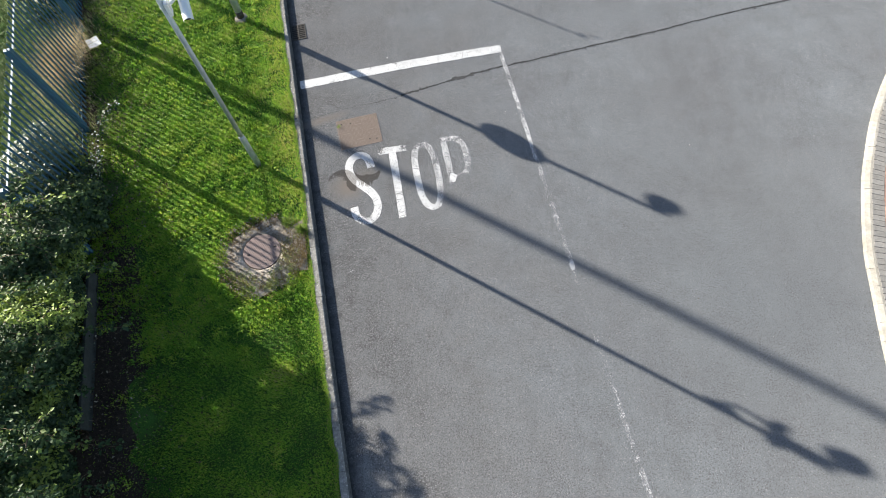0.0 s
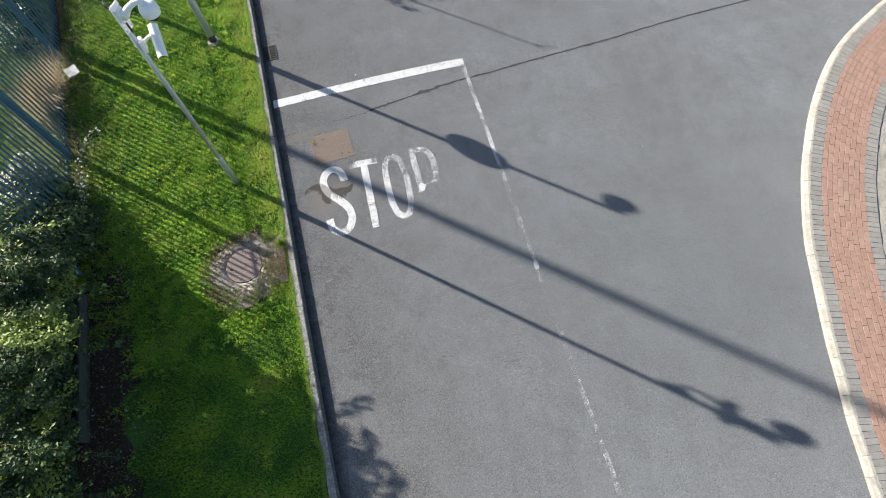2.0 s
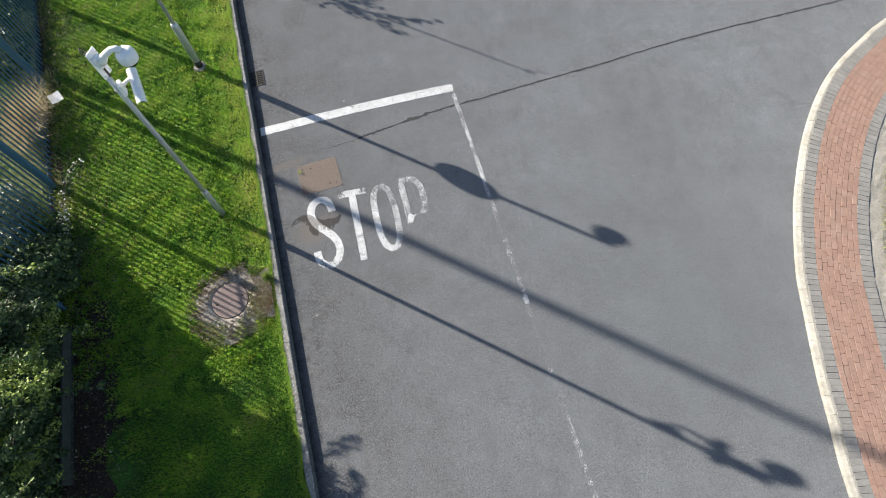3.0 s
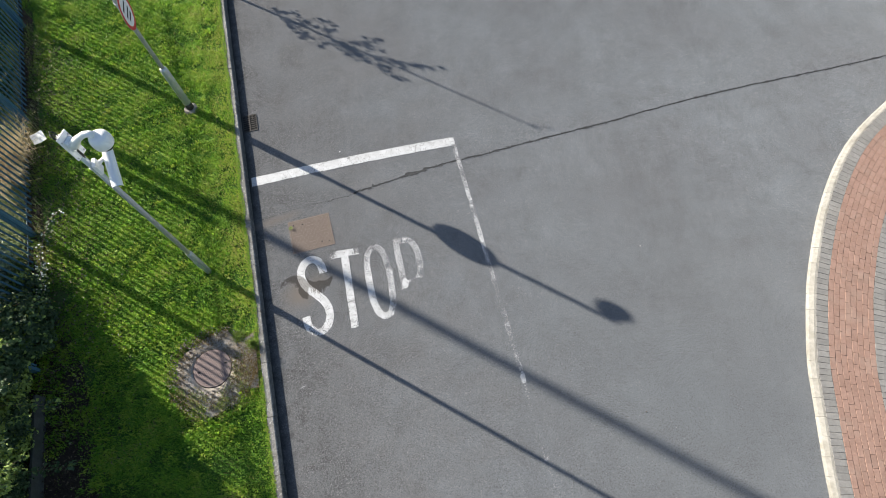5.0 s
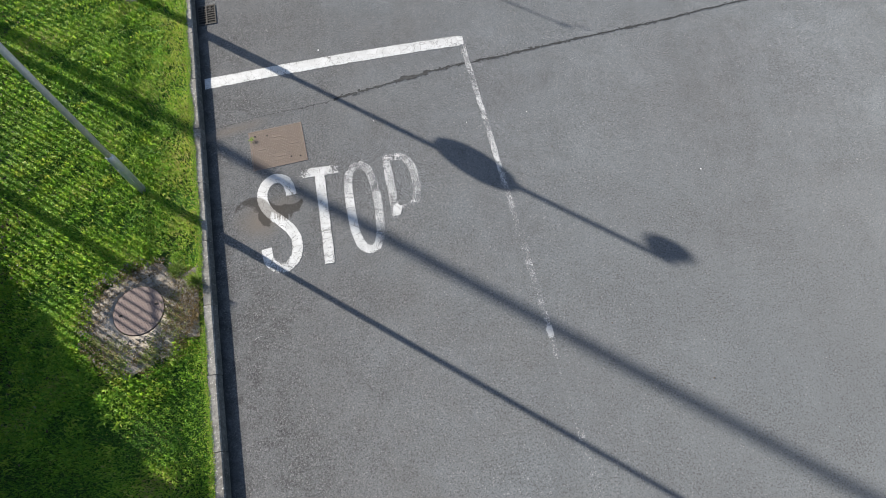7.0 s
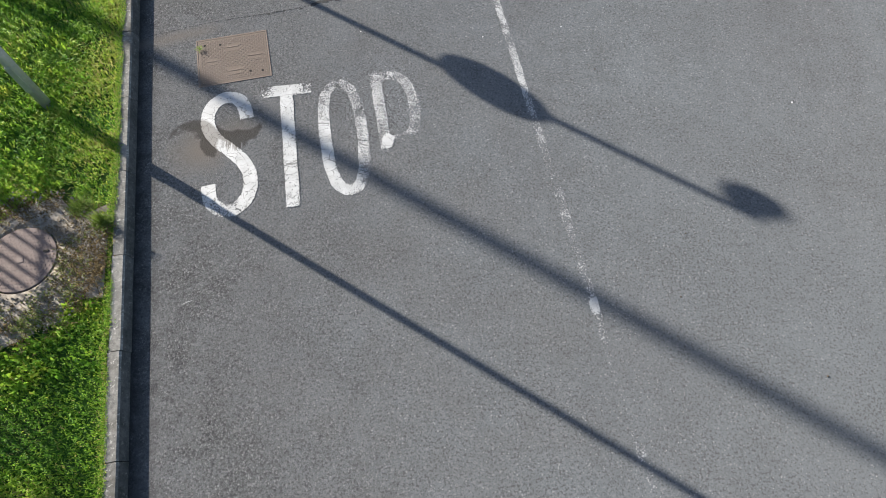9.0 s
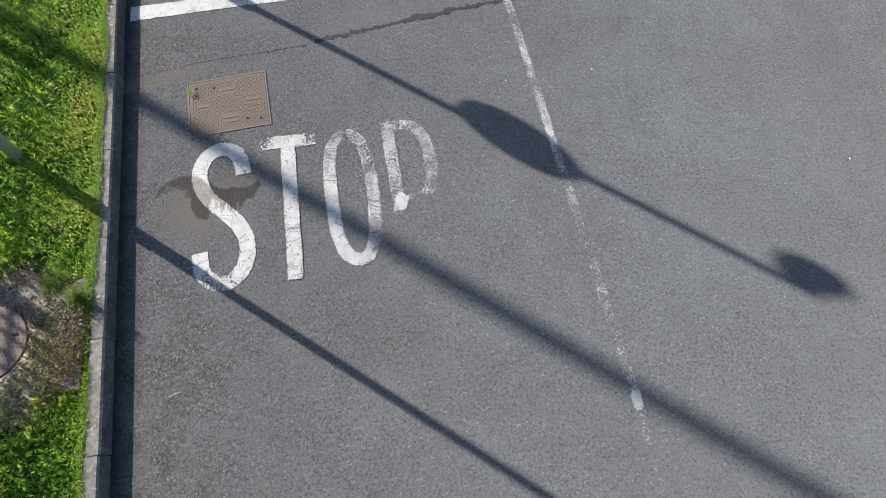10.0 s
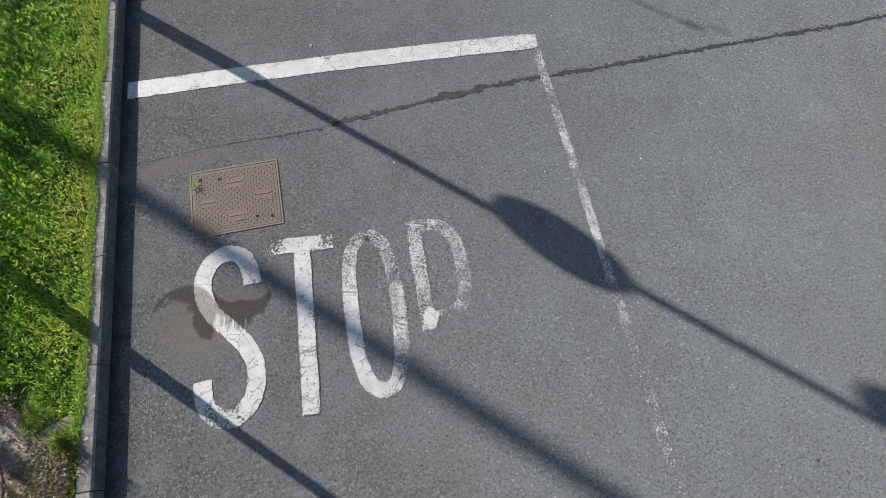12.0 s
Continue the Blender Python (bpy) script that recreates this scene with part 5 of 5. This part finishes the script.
# island grass
N = 30000
q, t = spline(ISLAND, 0.05)
nn = np.stack([t[:, 1], -t[:, 0]], 1)
sel = np.where((q[:, 1] > -2.5) & (q[:, 1] < 10))[0]
k = rng.choice(sel, N)
d = 1.46 + np.abs(rng.uniform(0, 1, N)) * 1.7
x, y = q[k, 0] + nn[k, 0] * d, q[k, 1] + nn[k, 1] * d
x, y = x + rng.normal(0, 0.03, N), y + rng.normal(0, 0.03, N)
blades("grass_island", x, y, 0.088, rng.uniform(0.03, 0.09, N), 0.008, 1.2, np.clip(0.45 + rng.uniform(0, 0.5, N), 0, 1), M_ROUGH_GRASS, "sparse yellowing grass behind the block paving")

# ---- shrubs ----
def leaves_on(mounds, density, size, tones, sprigs=0.0, shell=(0.55, 1.08)):
    """Folded leaves over lumpy mounds (x, y, z, rx, ry, rz), thickest near the outside."""
    V, F, T = [], [], []
    count = 0
    for cx_, cy_, cz_, rx, ry, rz in mounds:
        n = int(density * (rx * ry + ry * rz + rx * rz) * 4.2)
        d = rng.normal(0, 1, (n, 3))
        d /= np.linalg.norm(d, axis=1)[:, None]
        r = rng.uniform(*shell, n) ** 0.6
        lump = 1 + 0.22 * (field(d[:, 0] * 2 + cx_, d[:, 1] * 2 + d[:, 2] * 2 + cy_, 2.2, 41) - 0.5)
        c = np.array([cx_, cy_, cz_]) + d * np.array([rx, ry, rz]) * (r * lump)[:, None]
        ok_ = c[:, 2] > KERB_H + 0.03
        c, d = c[ok_], d[ok_]
        n = len(c)
        nrm = d * 0.7 + np.array([0, 0, 0.6]) + rng.normal(0, 0.55, (n, 3))
        nrm /= np.linalg.norm(nrm, axis=1)[:, None]
        ax = np.cross(nrm, rng.normal(0, 1, (n, 3)))
        ax /= np.linalg.norm(ax, axis=1)[:, None]
        bx = np.cross(nrm, ax)
        s = size * rng.uniform(0.5, 1.3, n)[:, None]
        v = np.empty((n, 6, 3), np.float32)
        v[:, 0] = c - ax * s
        v[:, 1] = c - ax * s * 0.15 + bx * s * 0.62 + nrm * s * 0.18
        v[:, 2] = c + ax * s * 0.45 + bx * s * 0.45 + nrm * s * 0.12
        v[:, 3] = c + ax * s * 1.05 - nrm * s * 0.15
        v[:, 4] = c + ax * s * 0.45 - bx * s * 0.45 + nrm * s * 0.12
        v[:, 5] = c - ax * s * 0.15 - bx * s * 0.62 + nrm * s * 0.18
        i = np.arange(n)[:, None] * 6 + count
        F.append(np.concatenate([i + np.array([[0, 3, 2, 1]]), i + np.array([[0, 5, 4, 3]])], 0))
        V.append(v.reshape(-1, 3))
        tn = rng.uniform(*tones, n)
        hot = (field(c[:, 0], c[:, 1] + c[:, 2], 3.0, 47) > 0.70) & (rng.uniform(0, 1, n) < sprigs)
        T.append(np.repeat(np.where(hot, rng.uniform(0.9, 1.0, n), tn), 6))
        count += n * 6
    return np.concatenate(V), np.concatenate(F), np.concatenate(T)


def shrub(name, mounds, density, size, tones, material, label, category, canes=0, cane_len=1.0, sprigs=0.0, cane_leaf=0.02):
    cx_, cy_ = np.mean([m_[0] for m_ in mounds]), np.mean([m_[1] for m_ in mounds])
    th = base(name, Matrix.Translation((cx_, cy_, KERB_H)), label, category)
    off = np.array([cx_, cy_, KERB_H])
    v, f, tn = leaves_on(mounds, density, size, tones, sprigs)
    extra = []
    for k in range(canes):
        m_ = mounds[k % len(mounds)]
        a_ = random.uniform(-1.9, 1.2)
        p0 = Vector((m_[0] + random.uniform(-0.4, 0.4) * m_[3], m_[1] + random.uniform(-0.5, 0.5) * m_[4], m_[2] + m_[5] * 0.5))
        out = Vector((math.cos(a_), math.sin(a_), 0))
        L = cane_len * random.uniform(0.6, 1.3)
        pts = [p0 + out * L * s_ + Vector((0, 0, L * (0.75 * s_ - 0.85 * s_ * s_) + m_[5] * 0.35 * min(1, 2 * s_))) for s_ in np.linspace(0, 1, 8)]
        bm = bmesh.new()
        tube(bm, [p - Vector(off) for p in pts], [0.008 - 0.0008 * i for i in range(8)], 5, False)
        part("cane", bm, M_CANE, th)
        extra += [(p, out) for p in pts[2:]]
    if canes:
        cl = [(p.x, p.y, p.z, w_, w_, 0.5 * w_) for p, o in extra for w_ in [random.uniform(0.03, 0.11)]]
        v2, f2, t2 = leaves_on(cl, density * 0.8, size * 0.85, (tones[0] * 0.5 + 0.3, 0.94 if sprigs else tones[1]), sprigs, (0.1, 1.2))
        f = np.concatenate([f, f2 + len(v)])
        v, tn = np.concatenate([v, v2]), np.concatenate([tn, t2])
    ob = new("foliage", mesh_np("foliage", v - off, f, material, tn))
    ob.parent = th
    ob["kind"] = "stuff"
    return th


# the hedge: a dark body on the fence, an overhanging canopy that catches the sun, and sprays above it
body_ = [(fence_x(y_) - 0.12, y_, 1.05, 0.46, 0.62, 0.85 if y_ < 4.2 else 0.6) for y_ in np.arange(-3.4, 4.7, 0.85)]
back = [(fence_x(y_) - 1.0, y_, 0.95, 0.8, 0.8, 0.85) for y_ in np.arange(-3.4, 5.2, 1.2)]
canopy = [(fence_x(y_) + 0.14 + 0.20 * math.sin(y_ * 5.1), y_, 2.14 - (0.14 if y_ > 2.6 else 0.0) + 0.14 * math.sin(y_ * 3.3 + 1), 0.36 + 0.08 * math.sin(y_ * 11), 0.40, 0.34) for y_ in np.arange(-3.5, 4.20, 0.60)]
sprays = [(fence_x(y_) + 0.26 + 0.1 * math.sin(y_ * 7), y_, 2.38 + 0.12 * math.sin(y_ * 9.0), 0.13, 0.15, 0.12) for y_ in (4.22, 3.45, 2.4, 1.2, -0.5)] + [(-6.12, 4.58, 2.06, 0.20, 0.22, 0.20), (-6.10, 4.86, 2.20, 0.12, 0.16, 0.12), (-6.14, 4.28, 2.02, 0.24, 0.26, 0.22)]
low = [(fence_x(y_) + (0.02 if y_ < 1.7 else -0.12) + 0.10 * math.sin(y_ * 4.0), y_, 0.78, 0.15, 0.5, 0.62) for y_ in np.arange(-3.2, 4.4, 0.7)]
crest = [(fence_x(y_) - 0.06, y_, 1.78 + 0.06 * math.sin(y_ * 4), 0.34, 0.38, 0.34) for y_ in np.arange(-3.4, 4.3, 0.45)]
overhang = [(fence_x(y_) + 0.42 + 0.10 * math.sin(y_ * 6.3), y_, 1.88 + 0.08 * math.sin(y_ * 4.1), 0.26, 0.30, 0.24) for y_ in np.arange(2.4, 4.5, 0.42)]
shrub("bramble_hedge", canopy + overhang + crest + body_ + back + low, 1050, 0.028, (0.0, 0.82), M_LEAF, "tangled dark green bramble hedge smothering the fence", "hedge", 70, 0.75, 0.9)
shrub("bramble_spray", sprays, 95, 0.036, (0.3, 1.0), M_LEAF, "leafy bramble sprays arching above the hedge", "hedge", 10, 0.40, 0.9)
shrub("bramble_spray", [(-5.45, 2.72, 2.30, 0.20, 0.13, 0.07), (-5.18, 2.68, 2.27, 0.14, 0.09, 0.06), (-5.12, 2.02, 2.30, 0.17, 0.13, 0.07), (-5.33, 1.42, 2.32, 0.20, 0.15, 0.08), (-5.02, 1.12, 2.28, 0.17, 0.13, 0.07)], 330, 0.030, (0.45, 1.0), M_LEAF, "sunlit bramble sprays reaching out over the verge", "hedge", 8, 0.38, 0.9)
shrub("bramble_bush", [(-6.40, 5.50, 0.50, 0.46, 0.42, 0.52), (-6.70, 6.0, 0.30, 0.5, 0.40, 0.26), (-6.28, 5.10, 0.72, 0.42, 0.42, 0.66), (-6.30, 4.64, 1.10, 0.40, 0.42, 0.64)], 900, 0.034, (0.1, 0.95), M_LEAF, "low bramble bush at the end of the hedge", "bush", 8, 0.35, 0.4)
shrub("grey_shrub", [(-7.40, 6.30, 0.48, 0.5, 0.5, 0.45), (-7.65, 5.60, 0.75, 0.6, 0.6, 0.6), (-7.15, 4.9, 1.2, 0.5, 0.5, 0.6), (-7.10, 6.55, 0.62, 0.34, 0.42, 0.52), (-7.00, 5.95, 0.80, 0.34, 0.42, 0.62), (-6.86, 5.35, 0.95, 0.32, 0.42, 0.70)], 760, 0.034, (0.1, 0.95), M_LEAF_GREY, "grey-green leafy shrub growing against the fence", "bush", 6, 0.5)
shrub("bush", [(-8.1, 10.7, 0.35, 0.45, 0.7, 0.32), (-8.5, 12.0, 0.40, 0.5, 0.8, 0.35), (-8.7, 13.2, 0.40, 0.5, 0.7, 0.4)], 500, 0.04, (0.1, 0.8), M_LEAF, "low dark green bush behind the fence", "bush", 4, 0.4)

# long bare-tipped canes hanging over the earth strip
cane_shoots = [(-6.05, 3.9, 1.2, 0.9, -0.1), (-5.95, 2.9, 1.0, 1.0, 0.05), (-5.85, 1.4, 1.1, 1.1, -0.15), (-5.75, 0.6, 0.9, 0.9, 0.2), (-6.0, 3.4, 1.5, 0.7, 0.3), (-5.9, 2.2, 1.3, 0.8, -0.3)]
for y0, L, a_ in ((4.45, 0.95, 0.10), (3.95, 0.50, -0.2), (3.70, 0.45, 0.25), (3.30, 0.60, -0.1), (3.05, 0.95, 0.1), (2.65, 0.80, -0.3), (2.30, 0.95, 0.2), (1.85, 0.85, 0.0), (1.45, 1.05, -0.2), (1.10, 0.95, 0.15), (0.70, 0.90, -0.1), (0.35, 1.0, 0.3), (-0.2, 0.9, 0.0), (-0.8, 0.9, 0.2)):
    cane_shoots.append((fence_x(y0) + 0.05, y0, 2.18 + 0.12 * math.sin(y0 * 5), L, a_))
for x0, y0, z0, L, a_ in cane_shoots:
    th = base("bramble_shoot", Matrix.Translation((x0, y0, KERB_H)), "long arching bramble shoot with few leaves", "bramble", "shoots out of the hedge")
    pts = [Vector((L * s_ * math.cos(a_), L * s_ * math.sin(a_), z0 - KERB_H + 0.25 * s_ - 0.30 * s_ * s_ * L)) for s_ in np.linspace(-0.3, 1, 9)]
    bm = bmesh.new()
    tube(bm, pts, [0.007 - 0.0006 * i for i in range(9)], 5, False)
    part("cane", bm, M_CANE, th)
    v, f, tn = leaves_on([(x0 + p.x, y0 + p.y, p.z + KERB_H, 0.10, 0.10, 0.05) for p in pts[2:]], 260, 0.032, (0.45, 1.0) if z0 > 2 else (0.4, 0.9), 0.5, (0.1, 1.2))
    ob = new("foliage", mesh_np("foliage", v - np.array([x0, y0, KERB_H]), f, M_LEAF, tn))
    ob.parent = th
    ob["kind"] = "stuff"

# dry grass clump
n = 1700
a = rng.uniform(0, 6.28, n)
r = np.abs(rng.normal(0, 0.15, n))
x, y = -7.36 + r * np.cos(a), 8.80 + r * np.sin(a) * 2.6
blades("dry_grass", x, y, KERB_H, rng.uniform(0.40, 0.95, n), 0.009, 0.95, rng.uniform(0, 1, n), M_STRAW, "clump of tall straw-coloured dry grass by the fence", "dry grass", 1.0)


# withered weeds standing along the foot of the fence
n = 1500
y = rng.uniform(6.3, 12.5, n)
x = fence_x(y) + 0.04 + np.abs(rng.normal(0, 0.16, n))
blades("dead_weed", x, y, KERB_H - 0.02, rng.uniform(0.10, 0.48, n) * np.clip(field(x, y, 2.5, 55), 0.2, 1.2), 0.005, 0.9, rng.uniform(0, 1, n), M_ROUGH_GRASS, "withered pale weeds along the foot of the fence", "weeds", 1.0)


def bindweed(pts, label):
    th = base("bindweed", Matrix.Translation((pts[0][0], pts[0][1], KERB_H)), label, "climbing plant")
    off = Vector((pts[0][0], pts[0][1], KERB_H))
    bm = bmesh.new()
    tube(bm, [Vector(p) - off for p in pts], [0.006] * len(pts), 6, False)
    part("stem", bm, M_CANE, th)
    P = np.array(pts)
    s = np.linspace(0, 1, len(P))
    for kind, n, size, m_ in (("foliage", 70, 0.028, M_LEAF), ("blossom", 46, 0.017, M_FLOWER)):
        u = rng.uniform(0, 1, n)
        c = np.stack([np.interp(u, s, P[:, k]) for k in range(3)], 1) + rng.normal(0, 0.045, (n, 3)) - np.array(off)
        cl = [(p[0], p[1], max(p[2], 0.02) + KERB_H, 0.02, 0.02, 0.02) for p in c]
        v, f, tn = [], [], []
        for p in cl:
            ax = rng.normal(0, 1, 3)
            ax[2] *= 0.4
            ax /= np.linalg.norm(ax)
            bx = np.cross(ax, (0.2, 0.1, 1))
            bx /= np.linalg.norm(bx)
            i = len(v)
            z_ = size * rng.uniform(0.7, 1.3)
            q_ = np.array(p[:3]) - np.array((0, 0, KERB_H))
            v += [q_ - ax * z_, q_ - bx * z_ * 0.8, q_ + ax * z_, q_ + bx * z_ * 0.8]
            f.append((i, i + 1, i + 2, i + 3))
            tn += [rng.uniform(0.2, 1)] * 4
        ob = new(kind, mesh_np(kind, np.array(v), np.array(f), m_, tn))
        ob.parent = th
        ob["kind"] = "stuff"


bindweed([(-6.40, 6.10, 0.15), (-6.30, 6.35, 0.4), (-6.22, 6.65, 0.6), (-6.14, 6.95, 0.7), (-6.05, 7.2, 0.75), (-5.95, 7.4, 0.7)], "trailing weed with small white flowers on the fence")
bindweed([(-6.42, 5.9, 0.15), (-6.20, 6.05, 0.4), (-6.15, 6.2, 0.6), (-6.12, 6.45, 0.6)], "trailing weed with small white flowers on the fence")


def sapling():
    x, y = -4.55, 13.80
    th = base("sapling", Matrix.Translation((x, y, KERB_H)), "slender young tree with a narrow sparse crown on the verge", "tree")
    bm = bmesh.new()
    tube(bm, [(0, 0, -0.1), (0.01, 0, 0.8), (-0.01, 0.01, 1.8), (0.02, 0, 2.8), (0.0, 0, 3.9)], [0.030, 0.026, 0.021, 0.016, 0.012], 10)
    mounds = []
    for k in range(17):
        z0 = 0.95 + 0.085 * k
        a_ = k * 2.4
        out = 0.22 + 0.34 * random.random()
        rise = 0.16 + 0.42 * random.random()
        pts = [Vector((out * s_ ** 0.8 * math.cos(a_), out * s_ ** 0.8 * math.sin(a_), z0 + rise * s_)) for s_ in np.linspace(0, 1, 6)]
        tube(bm, pts, [0.008, 0.007, 0.006, 0.005, 0.004, 0.003], 5, False)
        for s_ in np.linspace(0.4, 1.0, 6):
            p = pts[0].lerp(pts[-1], s_)
            mounds.append((x + p.x + random.uniform(-0.05, 0.05), y + p.y + random.uniform(-0.05, 0.05), p.z + KERB_H, 0.075, 0.075, 0.075))
    part("trunk", bm, M_BARK, th)
    mounds.append((x, y, 3.98, 0.06, 0.06, 0.10))
    mounds.append((x + 0.05, y + 0.07, 4.1, 0.05, 0.05, 0.08))
    v, f, tn = leaves_on(mounds, 62, 0.046, (0.0, 1.0), 0.0, (0.1, 1.2))
    ob = new("crown", mesh_np("crown", v - np.array([x, y, KERB_H]), f, M_LEAF_TREE, tn))
    ob.parent = th
    ob["kind"] = "stuff"


sapling()

# ---- paving blocks ----
def block_mesh(name, lx, ly, lz, material):
    bm = bmesh.new()
    c = 0.003
    pr = [(-lx / 2, -ly / 2), (lx / 2, -ly / 2), (lx / 2, ly / 2), (-lx / 2, ly / 2)]
    lo = [bm.verts.new((x_, y_, 0)) for x_, y_ in pr]
    hi = [bm.verts.new((x_, y_, lz - c)) for x_, y_ in pr]
    tp = [bm.verts.new((x_ * (1 - 2 * c / lx), y_ * (1 - 2 * c / ly), lz)) for x_, y_ in pr]
    for a_, b_ in ((lo, hi), (hi, tp)):
        for j in range(4):
            bm.faces.new((a_[j], a_[(j + 1) % 4], b_[(j + 1) % 4], b_[j]))
    bm.faces.new(tp)
    me = bpy.data.meshes.new(name)
    bm.to_mesh(me)
    bm.free()
    me.materials.append(material)
    return me


red_me = block_mesh("paving_block", 0.0872, 0.1982, 0.03, M_BRICK_RED)
grey_me = block_mesh("edging_block", 0.194, 0.096, 0.03, M_BRICK_GREY)
for d, me, nm, step, shift in [(0.216, grey_me, "edging_block", 0.1, 0.0), (1.145, grey_me, "edging_block", 0.1, 0.0)] + [(0.3595 + 0.0919 * k, red_me, "paving_block", 0.2, 0.1 * (k % 2)) for k in range(8)]:
    q, t = offset_line(ISLAND, d, step / 2)
    k0 = 1 if shift else 0
    for i in range(k0, len(q), 2):
        x_, y_ = q[i]
        if not -1.8 < y_ < 9.6 or x_ > 12.2:
            continue
        tx, ty = t[i]
        piece(nm, me, paving, Matrix.Translation((x_, y_, 0.074 + random.uniform(-0.0025, 0.0025))) @ Matrix.Rotation(math.atan2(ty, tx) - math.pi / 2 + random.uniform(-0.008, 0.008), 4, "Z"))
